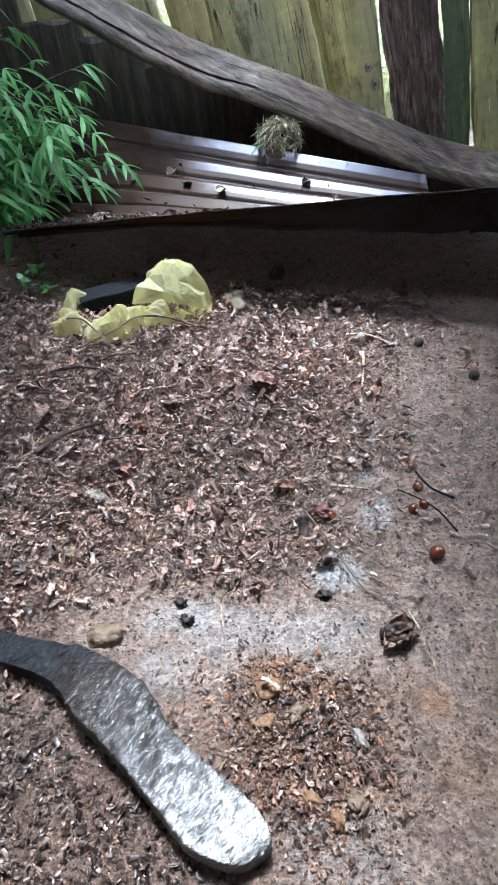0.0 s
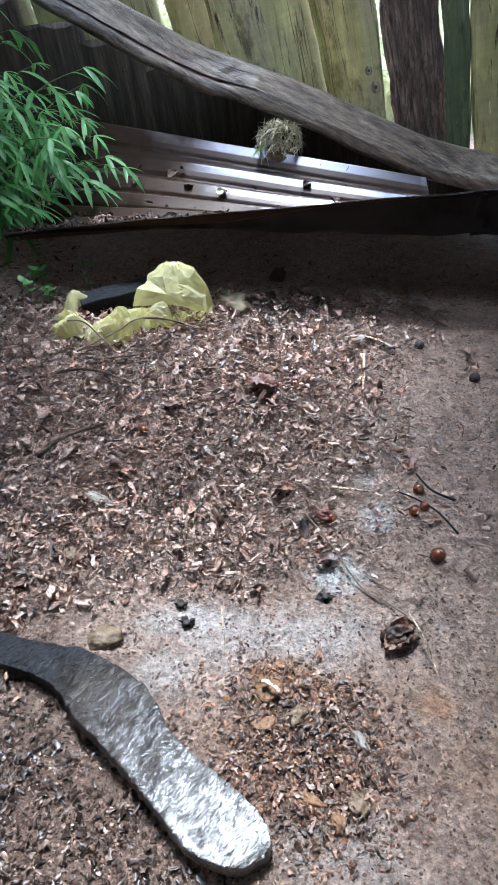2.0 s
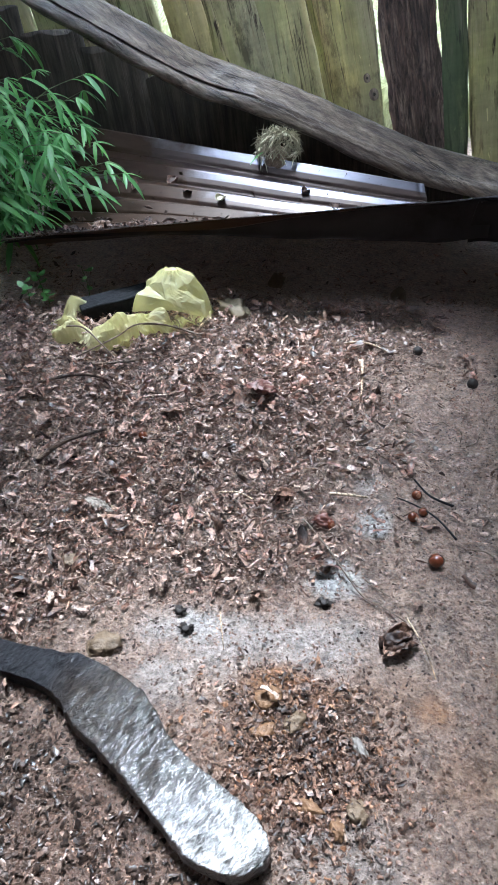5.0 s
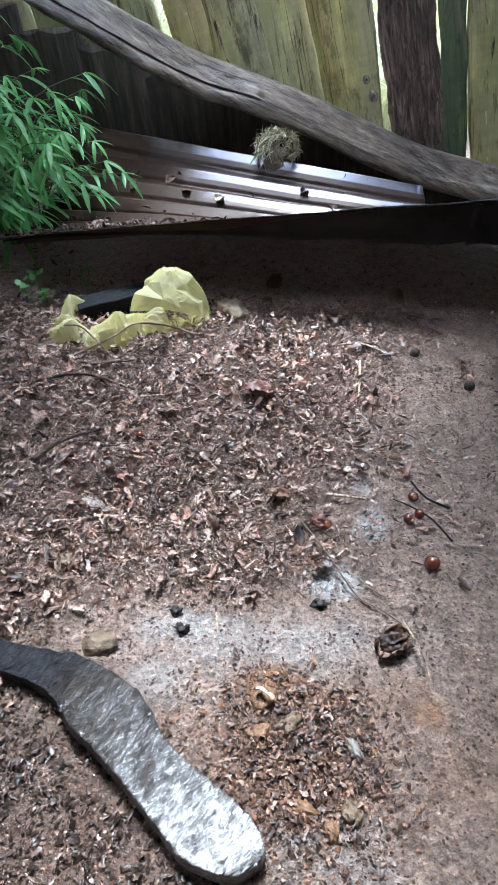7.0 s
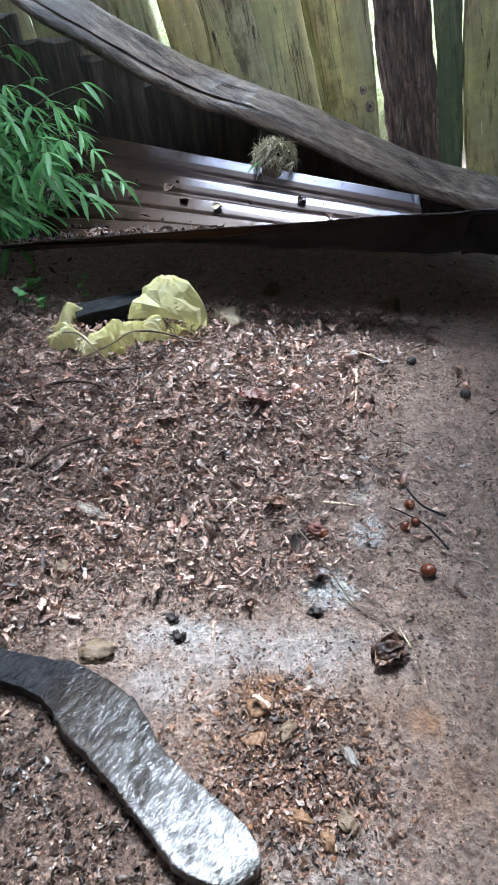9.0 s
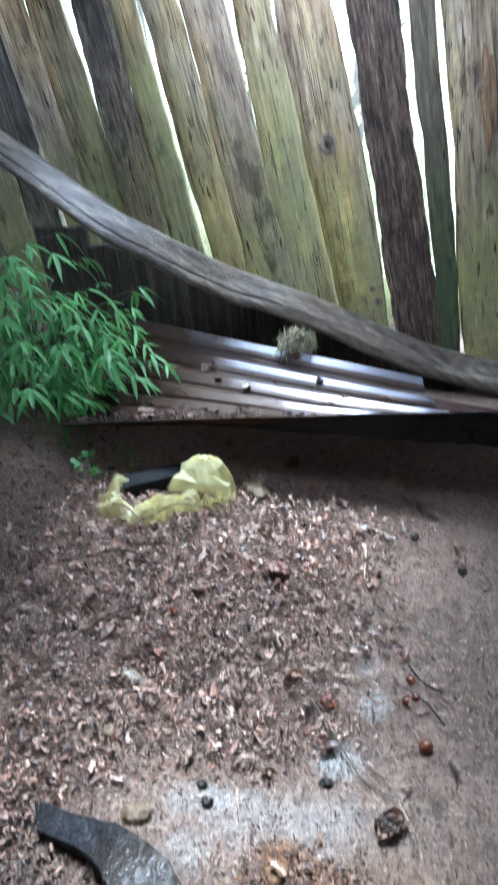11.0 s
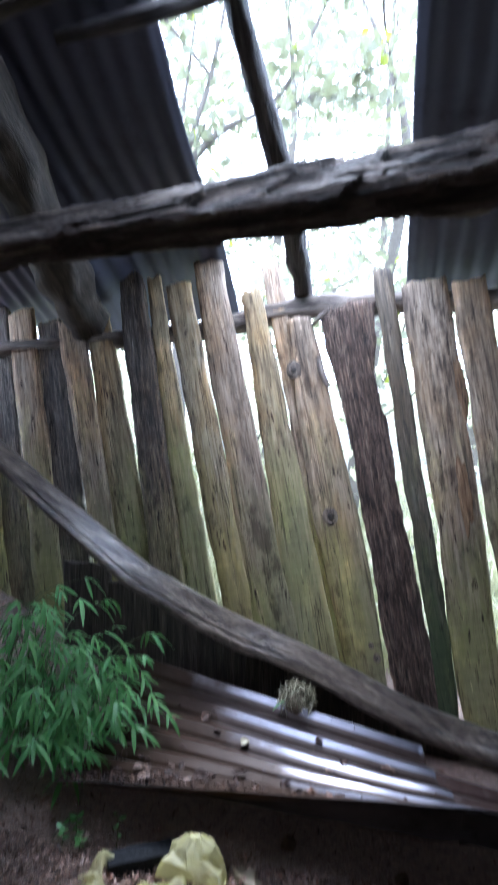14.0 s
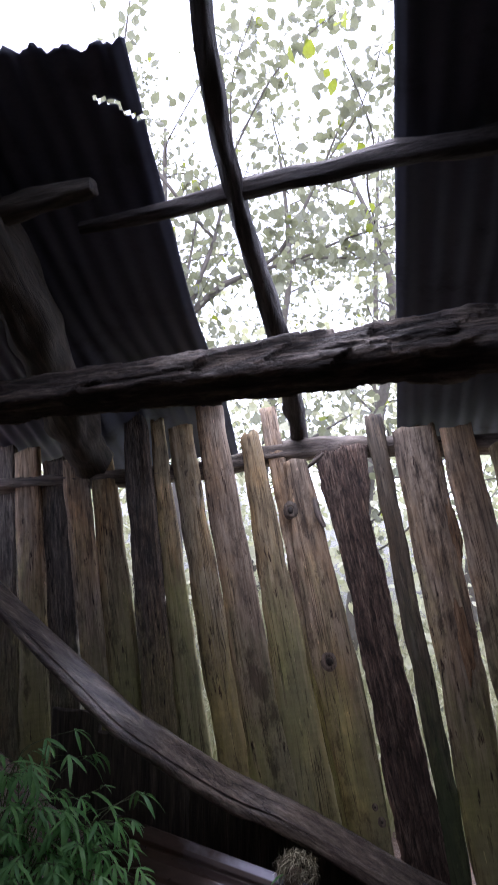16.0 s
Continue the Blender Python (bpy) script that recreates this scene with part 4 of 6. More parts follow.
def roof_sheet(edge_low, edge_high, width, side, seed, label, torn=0.0, lift=0.045, crack=()):
    """A corrugated sheet on the roof slope, from a lower to an upper corner, spreading to one side."""
    a, b2 = Vector((*edge_low, 0)), Vector((*edge_high, 0))
    along = (b2 - a)
    across = Vector((along.y, -along.x, 0)).normalized() * side
    nu, nv, verts = (200 if crack else 26), int(width / 0.0095), []
    for i in range(nu + 1):
        for j in range(nv + 1):
            d = width * j / nv
            u = i / nu
            ext = torn * (nz(d * 16, seed) + 0.7 * nz(d * 55, seed)) * (i == nu)
            p = a + along * u + across * (d + 0.004 * nz(u * 14, seed) * (j == 0)) + along.normalized() * ext
            eave = min(max((p.y - 1.7) / 0.9, 0), 1)
            z = roof_z(p.x, p.y) + lift + 0.14 * (p.x < -0.2) * min(max((p.x + 1.0) / 0.2, 0), 1) * eave * eave * (3 - 2 * eave) + 0.0065 * math.cos(2 * math.pi * d / 0.076) + 0.006 * nz(p.x * 3, p.y * 3, seed)
            verts.append((p.x, p.y, z))
    h = nv + 1
    faces = []
    for i in range(nu):
        for j in range(nv):
            x, y, z = verts[i * h + j]
            if crack and crack[0][0] <= x <= crack[-1][0] + 0.03:
                mid = interp(x, [c[0] for c in crack], [c[1] for c in crack])
                if abs(y - mid - 0.004 * nz(x * 60, 1)) < 0.0058:
                    continue
            faces.append((i * h + j, i * h + j + 1, (i + 1) * h + j + 1, (i + 1) * h + j))
    me = mesh("roof_sheet", verts, faces, M_ROOF)
    ob = thing("roof_sheet", me, label, "roof sheet", "roof sheets")
    mod = ob.modifiers.new("thickness", "SOLIDIFY")
    mod.thickness = 0.0012
    return ob


def build_roof():
    roof_sheet((-0.367, 3.15), (-0.512, 0.93), 0.70, 1, 3.0, "dark rusted corrugated roof sheet with a torn end", 0.03, crack=((-0.613, 1.057), (-0.581, 1.075), (-0.552, 1.080), (-0.537, 1.098), (-0.508, 1.116)))
    roof_sheet((-1.01, 3.0), (-1.16, 0.1), 0.75, 1, 5.0, "dark rusted corrugated roof sheet", 0.01, 0.06)
    roof_sheet((0.455, 2.75), (-0.10, -0.2), 0.72, -1, 8.0, "dark corrugated roof sheet beside the open gap", 0.0)
    # two sheets out of view, added to shut off light near the ridge
    roof_sheet((-0.45, 0.66), (-0.50, -0.2), 0.72, 1, 6.0, "dark corrugated roof sheet near the ridge, unseen, added to block light", 0.0, 0.05)
    roof_sheet((-0.44, 0.72), (-0.50, -0.25), 0.62, -1, 11.0, "dark corrugated roof sheet near the ridge, unseen, added to block light", 0.0, 0.058)
    # also out of view, added to stop light at the right back corner
    roof_sheet((1.85, 2.6), (1.30, -0.25), 0.75, -1, 13.0, "dark corrugated roof sheet", 0.0, 0.05)
    roof_sheet((1.12, 2.65), (0.57, -0.2), 0.8, -1, 9.0, "dark corrugated roof sheet", 0.0, 0.06)
    for pts, r, label in (
        ([(-0.02, 2.68, 1.79), (-0.05, 2.45, 1.85), (-0.115, 1.95, 1.99), (-0.175, 1.67, 2.085), (-0.258, 1.30, 2.215), (-0.305, 0.96, 2.335), (-0.312, 0.6, 2.46), (-0.33, -0.2, 2.73)], [0.036, 0.041, 0.040, 0.032, 0.027, 0.024, 0.024], "crooked dark roof rafter in the gap"),
        ([(-1.075, 2.72, 1.625), (-1.05, 2.35, 1.75), (-1.03, 2.03, 1.865), (-1.01, 1.6, 2.02), (-1.03, 0.6, 2.37), (-1.05, -0.2, 2.66)], [0.105, 0.105, 0.10, 0.095, 0.08, 0.07], "thick brown roof rafter under the sheets"),
        ([(0.95, 2.5, 1.86), (0.9, 1.5, 2.2), (0.8, 0.5, 2.54), (0.75, -0.2, 2.78)], [0.045, 0.045, 0.04], "dark roof rafter under the sheets"),
    ):
        v, f, m = tube(pts, r, 120, 18, 0.34, pts[0][0] * 7, 1.0, 0.12)
        thing("rafter", mesh("rafter", v, f, M_DARKBOARD if r[0] > 0.1 else M_POLE), label, "rafter", "roof rafters", m=m)
    for pts, r in (
        ([(-0.74, 1.385, 2.16), (-0.62, 1.36, 2.178), (-0.47, 1.33, 2.20), (-0.26, 1.28, 2.24), (-0.04, 1.23, 2.27), (0.17, 1.176, 2.30), (0.6, 1.10, 2.345), (1.6, 0.9, 2.46)], [0.018, 0.022, 0.026, 0.03, 0.032, 0.034, 0.034]),
        ([(-1.75, 1.50, 2.06), (-1.1, 1.34, 2.13), (-0.79, 1.25, 2.175), (-0.65, 1.215, 2.195)], [0.045, 0.04, 0.034, 0.022]),
        ([(-1.7, -0.15, 2.66), (0.0, -0.2, 2.79), (1.7, -0.25, 2.90)], [0.045, 0.045]),
    ):
        v, f, m = tube(pts, r, 120, 18, 0.34, pts[0][1] * 3, 1.0, 0.12)
        thing("purlin", mesh("purlin", v, f, M_DARKBOARD if pts[0][0] < -1 else M_POLE), "thin unhewn roof purlin across the rafters", "purlin", "roof purlins", m=m)
    pts = [(-1.8, 1.75, 1.53), (-0.83, 1.565, 1.672), (-0.44, 1.49, 1.73), (-0.1, 1.42, 1.772), (0.21, 1.36, 1.82), (0.5, 1.30, 1.85), (1.8, 1.05, 1.98)]
    v, f, m = tube(pts, [0.062, 0.062, 0.063, 0.066, 0.072, 0.075, 0.075], 520, 64, 0.09, 12.0, 1.0, 0.05, ((0.33, 4.0, 0.2), (0.62, 3.6, -0.2), (0.45, 3.9, 0.15)), 0.92, 0.5, 0.21)
    thing("tie_beam", mesh("tie_beam", v, f, M_BEAM), "thick rough-hewn sooty beam with chopped flakes", "beam", m=m)


build_roof()


# ---------- unseen plain walls, added to close the shed against stray light ---
def eaves(x, y):
    return 0.06 * x + min(2.70 - 0.35 * y, 2.82 - 0.33 * (-0.15 - y))


def board_wall(name, p0, p1, label):
    wall = empty(name, label, "wall", kind="structure", m=Matrix.Translation((*p0, 0)))
    a, b2 = Vector((*p0, 0)), Vector((*p1, 0))
    n = max(int((b2 - a).length / 0.2), 1)
    d = (b2 - a) / n
    for i in range(n):
        foot = d * (i + 0.5) + Vector((0, 0, -0.05))
        ln = eaves(*(a + d * (i + 0.5)).xy) + 0.05
        w = d.length * 1.02
        part("plank", plank_mesh(w, w, w, ln, 0.03, 40 + 3 * i + p0[0], 0.01, (M_DARKBOARD, M_BARK)[i % 2], 0.004), wall, axes_matrix(foot, d.normalized(), (0, 0, 1)))


board_wall("wall_left", (-1.78, -1.6), (-1.78, 2.62), "plain weathered plank side wall, unseen, added to block light")
board_wall("wall_right", (1.72, 2.0), (1.72, -1.6), "plain weathered plank side wall, unseen, added to block light")
board_wall("wall_back", (1.72, -1.62), (-1.78, -1.62), "plain weathered plank back wall, unseen, added to block light")


def back_roof():
    """The far slope of the roof, behind the ridge: unseen, added to keep skylight out."""
    for x0, x1 in ((-1.9, -0.95), (-1.0, 0.0), (-0.05, 0.95), (0.9, 1.9)):
        verts, n = [], 90
        for i in range(9):
            y = -0.15 - 1.6 * i / 8
            for j in range(n + 1):
                x = x0 + (x1 - x0) * j / n
                verts.append((x, y, 2.83 + 0.06 * x - 0.33 * (-0.15 - y) + 0.009 * math.cos(2 * math.pi * x / 0.076) + 0.01 * (x0 in (-1.0, 0.9))))
        h = n + 1
        faces = [(i * h + j, i * h + j + 1, (i + 1) * h + j + 1, (i + 1) * h + j) for i in range(8) for j in range(n)]
        thing("roof_sheet", mesh("roof_sheet", verts, faces, M_ROOF), "dark corrugated roof sheet behind the ridge, unseen, added to block light", "roof sheet", "roof sheets")


back_roof()


# ---------- half-burnt board in front ----------
def build_board():
    far = [(-0.335, 0.440), (-0.243, 0.416), (-0.200, 0.407), (-0.150, 0.383), (-0.118, 0.361), (-0.098, 0.335), (-0.082, 0.310), (-0.060, 0.289), (-0.030, 0.266), (0.000, 0.244), (0.022, 0.220), (0.028, 0.199)]
    near = [(-0.315, 0.395), (-0.240, 0.368), (-0.211, 0.343), (-0.193, 0.320), (-0.166, 0.299), (-0.143, 0.279), (-0.120, 0.258), (-0.098, 0.237), (-0.078, 0.217), (-0.059, 0.198), (-0.032, 0.185), (-0.004, 0.180)]
    n = 300
    fa, ne = spline([(x, y, 0) for x, y in far], n), spline([(x, y, 0) for x, y in near], n)
    o = Vector((-0.13, 0.30, 0))
    ax = Vector((0.78, -0.626, 0)).normalized()
    side = Vector((-ax.y, ax.x, 0))
    prof = [(1.0, 0.1), (1.0, 0.55), (0.985, 0.93)] + [(0.97 - 0.94 * q / 44, 1) for q in range(45)] + [(0.02, 0.95), (0.0, 0.7), (0.02, 0.4), (0.07, 0.12), (0.15, 0), (0.8, 0)]
    rings = []
    for i in range(n):
        u = i / (n - 1)
        top = 0.042 + 0.002 * nz(u * 3, 3) - 0.012 * max(0.2 - u, 0) / 0.2
        blunt = max(0, u - 0.965) / 0.035
        ring = []
        for k, (a, h) in enumerate(prof):
            e = 0.0022 * nz(u * 26, a * 2, 5) + 0.0012 * nz(u * 80, a * 2, 9)
            p = ne[i].lerp(fa[i], 0.5 + (a - 0.5) * (1 - 0.3 * blunt * blunt)) - o
            lx, ly = p.dot(ax), p.dot(side) + e * (abs(a - 0.5) > 0.4)
            lx += 0.005 * nz(a * 6, 7) * (i == n - 1)
            rip = 0.0003 * nz(lx * 260, ly * 60, 1) + 0.0003 * nz(lx * 330, ly * 210, 4) - 0.0022 * max(0, nz(lx * 110, ly * 70, 6) - 0.28)
            ring.append((lx, ly, h * (top + rip * (0.05 < a < 0.95) - 0.006 * blunt) - 0.004))
        rings.append(ring[::-1])
    v, f = loft(rings)
    m = Matrix.Translation(o) @ Matrix((ax, side, Vector((0, 0, 1)))).transposed().to_4x4()
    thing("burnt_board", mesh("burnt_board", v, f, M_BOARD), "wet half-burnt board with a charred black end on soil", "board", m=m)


build_board()


def rest(x, y, h=0.0):
    return Matrix.Translation((x, y, ground_height(x, y) + h))


# ---------- nuts, seeds, stones ----------
def build_nut(name, x, y, r, label, mat=M_NUT, cap=True, turn=0.0):
    me = blob(name, r, mat, x * 31, 0.03, (1, 1, 0.92), 4)
    ob = thing(name, me, label, "nut", "fallen nuts", m=rest(x, y, r * 0.75) @ pose(0, 0, 0, 55, 0, turn))
    if cap:
        part("scar", blob("scar", r * 0.45, M_NUTCAP, 2, 0.1, (1, 1, 0.2), 3), ob, pose(0, 0, r * 0.86))
    return ob


build_nut("nut", 0.269, 0.57, 0.0115, "glossy reddish brown nut on bare soil", turn=200)
build_nut("nut", 0.254, 0.661, 0.009, "dark brown nut beside a twig", turn=60)
build_nut("nut", 0.272, 0.672, 0.008, "orange brown nut beside a twig", turn=120)
build_nut("nut", 0.270, 0.711, 0.0085, "small brown nut beside a twig", turn=10)
build_nut("nut", 0.124, 0.643, 0.008, "small reddish nut among dead leaves", turn=30)
build_nut("nut", -0.192, 0.846, 0.0085, "dark red nut among dead leaves", turn=90)
build_nut("nut", 0.356, 1.144, 0.0105, "dark nut on bare soil", M_SEED, False)
build_nut("nut", 0.445, 1.03, 0.011, "dark nut on bare soil", M_SEED, False)
for x, y, r in ((-0.081, 0.464, 0.0085), (-0.092, 0.493, 0.0075), (0.104, 0.507, 0.0085)):
    cup = thing("seed_husk", blob("seed_husk", r * 0.95, M_SEED, x * 50, 1.3, (1, 0.8, 0.8), 3, 1.9), "small black hollow seed husk on pale soil", "husk", "seed husks", m=rest(x, y, r * 0.5))
    part("rim", blob("rim", r * 0.55, M_SEED, 5 + x, 0.3, (1, 1, 0.35), 2), cup, pose(0, -r * 0.4, r * 0.75))
for x, y, r, sc, mat, label in (
    (-0.183, 0.438, 0.018, (1.1, 0.9, 0.7), M_STONE, "rough tan stone by the board"),
    (0.026, 0.368, 0.016, (1.1, 0.8, 0.6), M_CLAY, "wet tan stone in orange clay"),
    (-0.048, 1.325, 0.038, (1.25, 0.8, 0.75), M_TANSTONE, "rounded tan stone before the tin sheet"),
    (0.095, 0.231, 0.0095, (1, 0.8, 0.7), M_CLAY, "small orange clay pebble on soil"),
    (0.070, 0.250, 0.013, (0.55, 1.2, 0.6), M_CLAY, "long orange clay chip on soil"),
    (0.118, 0.247, 0.013, (1, 0.8, 0.7), M_STONE, "small wet brown pebble on soil"),
    (0.057, 0.341, 0.014, (1.1, 0.8, 0.7), M_STONE, "small wet brown pebble on soil"),
    (0.13, 0.315, 0.009, (1.4, 0.6, 0.6), M_STONEPALE, "flat grey pebble on soil"),
    (0.02, 0.33, 0.011, (1.3, 0.8, 0.6), M_CLAY, "small orange clay pebble on soil"),
    (-0.262, 0.571, 0.018, (1.1, 0.7, 0.6), M_STONE, "brown lump among wet dead leaves"),
    (0.06, 1.5, 0.026, (1, 0.8, 0.9), M_STONE, "stone in the shade of the tin sheet"),
    (0.36, 1.40, 0.024, (0.8, 0.6, 1.1), M_STONE, "upright stone in the shade of the tin sheet"),
):
    thing("stone", blob("stone", r, mat, x * 77 + y, 0.32 if r > 0.02 else 0.6, sc, 4 if r > 0.02 else 3, 1.7 if r > 0.02 else 2.4), label, "stone", "loose stones", m=rest(x, y, r * sc[2] * 0.25) @ pose(0, 0, 0, 0, 0, x * 900))


# ---------- twigs and stalks ----------
def twig(points, r0, r1, mat, label, name="twig"):
    pts = [(x, y, ground_height(x, y) + h + 0.004) for x, y, h in points]
    v, f, m = tube(pts, [r0, (r0 + r1) / 2, r1], 26, 7, 0.25, points[0][0] * 40)
    return thing(name, mesh(name, v, f, mat), label, "twig", "twigs on the soil", m=m)


twig([(0.084, 0.648, 0.004), (0.115, 0.59, 0.004), (0.155, 0.519, 0.003), (0.18, 0.495, 0.002), (0.209, 0.472, 0.002)], 0.0015, 0.0009, M_DEADWOOD, "long thin brown twig on bare soil")
twig([(0.165, 0.545, 0.0), (0.18, 0.525, 0.001), (0.195, 0.512, 0.0)], 0.0011, 0.0007, M_DEADWOOD, "short thin brown twig on bare soil")
twig([(0.235, 0.705, 0.003), (0.262, 0.683, 0.006), (0.288, 0.655, 0.008), (0.31, 0.615, 0.006)], 0.0011, 0.0018, M_CHARCOAL, "crooked black twig by the nuts")
twig([(0.27, 0.74, 0.012), (0.287, 0.70, 0.015), (0.32, 0.68, 0.01)], 0.0016, 0.0022, M_CHARCOAL, "crooked black twig by the nuts")
twig([(0.128, 0.703, 0.006), (0.16, 0.7035, 0.008), (0.19, 0.704, 0.004)], 0.0026, 0.0018, M_STRAW, "pale stalk on dead leaves", "stalk")
twig([(0.226, 1.075, 0.02), (0.222, 1.03, 0.012), (0.213, 0.975, 0.004)], 0.003, 0.002, M_STRAW, "pale upright stalk on dead leaves", "stalk")
twig([(-0.05, 0.705, 0.01), (-0.02, 0.70, 0.012), (0.005, 0.69, 0.006)], 0.0016, 0.001, M_STRAW, "pale stalk on dead leaves", "stalk")
twig([(-0.037, 0.49, 0.002), (-0.034, 0.464, 0.003), (-0.03, 0.435, 0.0)], 0.0011, 0.0007, M_STRAW, "pale straw on ash", "stalk")
twig([(0.205, 0.47, 0.02), (0.222, 0.43, 0.014), (0.232, 0.395, 0.002)], 0.0014, 0.0009, M_STRAW, "pale straw beside a curled leaf", "stalk")
twig([(-0.36, 0.77, 0.012), (-0.32, 0.81, 0.018), (-0.26, 0.86, 0.012)], 0.006, 0.003, M_BROWN, "dark rotten stick in dead leaves")
twig([(0.2, 1.17, 0.006), (0.25, 1.165, 0.012), (0.3, 1.125, 0.004)], 0.003, 0.002, M_STRAW, "pale curved stalk on dead leaves", "stalk")
twig([(-0.42, 1.0, 0.012), (-0.33, 1.02, 0.018), (-0.22, 0.99, 0.01), (-0.15, 0.97, 0.004)], 0.0035, 0.002, M_BROWN, "dark rotten stick before the bag")
twig([(-0.37, 1.10, 0.015), (-0.29, 1.15, 0.03), (-0.25, 1.165, 0.042), (-0.2, 1.185, 0.034), (-0.13, 1.20, 0.012)], 0.002, 0.0012, M_DEADWOOD, "thin stick across the bag")
twig([(-0.40, 1.17, 0.05), (-0.36, 1.15, 0.052), (-0.32, 1.12, 0.04), (-0.29, 1.10, 0.01)], 0.002, 0.0013, M_DEADWOOD, "thin dark stick lying over the collapsed bag")
twig([(-0.33, 1.07, 0.008), (-0.25, 1.09, 0.012), (-0.16, 1.12, 0.01)], 0.0028, 0.002, M_BROWN, "dark stick before the bag")
twig([(-0.24, 1.19, 0.035), (-0.19, 1.20, 0.03), (-0.12, 1.19, 0.014), (-0.08, 1.2, 0.006)], 0.0022, 0.0014, M_DEADWOOD, "thin brown stick across the bag")
rng = random.Random(5)
for k in range(46):
    x, y = rng.uniform(-0.42, 0.42), rng.uniform(0.55, 1.4)
    a, l = rng.uniform(0, math.pi), rng.uniform(0.02, 0.06)
    twig([(x, y, 0.004), (x + 0.5 * l * math.cos(a), y + 0.5 * l * math.sin(a), 0.008), (x + l * math.cos(a + 0.3), y + l * math.sin(a + 0.3), 0.003)], 0.0013, 0.0008, rng.choice((M_STRAW, M_DEADWOOD, M_DEADWOOD)), "small dry twig among dead leaves")


# ---------- curled dead leaves that can be told apart ----------
def curled_leaf(length, width, curl, seed, mat):
    nu, nv, verts = 14, 8, []
    for i in range(nu + 1):
        u = i / nu
        w = width * math.sin(math.pi * min(max(u, 0.02), 0.98)) ** 0.7
        for j in range(nv + 1):
            s = 2 * j / nv - 1
            ang = s * curl * (0.6 + 0.4 * math.sin(u * 3))
            r = w / max(curl, 0.2)
            x = (u - 0.5) * length
            y = r * math.sin(ang) + 0.3 * width * nz(u * 5, s * 3, seed)
            z = r * (1 - math.cos(ang)) + 0.18 * length * (u - 0.5) ** 2 * curl + 0.4 * width * abs(nz(u * 6, s * 4, seed + 3)) + 0.002
            verts.append((x, y, z))
    h = nv + 1
    faces = [(i * h + j, (i + 1) * h + j, (i + 1) * h + j + 1, i * h + j + 1) for i in range(nu) for j in range(nv)]
    return mesh("dead_leaf", verts, faces, mat)


def dead_leaf(m, length, width, curl, seed, label, mat=M_LEAFDRY, group="dead leaves"):
    ob = thing("dead_leaf", curled_leaf(length, width, curl, seed, mat), label, "leaf", group, m=m)
    mod = ob.modifiers.new("thickness", "SOLIDIFY")
    mod.thickness = 0.0008
    return ob


def crumpled_leaf(x, y, r, seed, label, mat=M_LEAFDRY):
    bm = bmesh.new()
    bmesh.ops.create_icosphere(bm, subdivisions=4, radius=1)
    for v in bm.verts:
        d = v.co.normalized()
        k = 0.85 + 0.6 * abs(nz(d.x * 1.5 + seed, d.y * 2.4, d.z * 2.4)) - 0.4 * abs(nz(d.x * 2.2, d.y * 3.6 + seed, d.z * 3.6))
        v.co = Vector((d.x * 1.15, d.y * 0.85, d.z * 0.72)) * r * k
    me = bpy.data.meshes.new("dead_leaf")
    bm.to_mesh(me)
    bm.free()
    me.materials.append(mat)
    me.polygons.foreach_set("use_smooth", [True] * len(me.polygons))
    thing("dead_leaf", me, label, "leaf", "dead leaves", m=rest(x, y, r * 0.5))


crumpled_leaf(0.193, 0.443, 0.02, 2, "tightly crumpled grey-brown dead leaf on bare soil")
crumpled_leaf(0.112, 0.648, 0.014, 5, "crumpled dark red leaf among dead leaves", M_REDLEAF)
dead_leaf(rest(0.196, 0.450, 0.008) @ pose(0, 0, 0, 8, -6, 15), 0.04, 0.02, 1.9, 2, "curled grey-brown dead leaf on bare soil")
dead_leaf(rest(0.19, 0.435, 0.004) @ pose(0, 0, 0, -14, 4, 40), 0.045, 0.02, 1.4, 6, "curled grey-brown dead leaf on bare soil")
dead_leaf(rest(0.38, 1.31, 0.006) @ pose(0, 0, 0, 10, 0, -25), 0.055, 0.02, 1.1, 9, "large curled brown leaf near the tin sheet")
dead_leaf(rest(0.42, 1.24, 0.006) @ pose(0, 0, 0, -8, 0, -60), 0.05, 0.016, 1.0, 12, "large curled brown leaf near the tin sheet")
dead_leaf(rest(-0.238, 0.675, 0.012) @ pose(0, 0, 0, 0, 4, -30), 0.06, 0.009, 0.4, 15, "flat pale grey leaf blade on dead leaves", M_RAIL)
dead_leaf(rest(-0.31, 0.78, 0.012) @ pose(0, 0, 0, 0, 4, 75), 0.06, 0.013, 1.3, 18, "reddish brown curled leaf", M_LITTER)
dead_leaf(rest(0.018, 0.981, 0.012) @ pose(0, 0, 0, 6, 4, 155), 0.07, 0.026, 1.0, 21, "dark reddish brown curled leaf", M_REDLEAF)
rng = random.Random(11)
for k in range(40):
    x, y = rng.uniform(-0.5, 0.4), rng.uniform(0.52, 1.45)
    if litter_density(x, y) > 0.4:
        dead_leaf(rest(x, y, 0.008) @ pose(0, 0, 0, rng.uniform(-25, 25), rng.uniform(-25, 25), rng.uniform(0, 360)), rng.uniform(0.02, 0.045), rng.uniform(0.007, 0.016), rng.uniform(0.4, 1.8), k * 3.3, "brown dead leaf in the leaf litter", rng.choice((M_WETLEAF, M_LEAFDRY, M_LEAFDRY)))
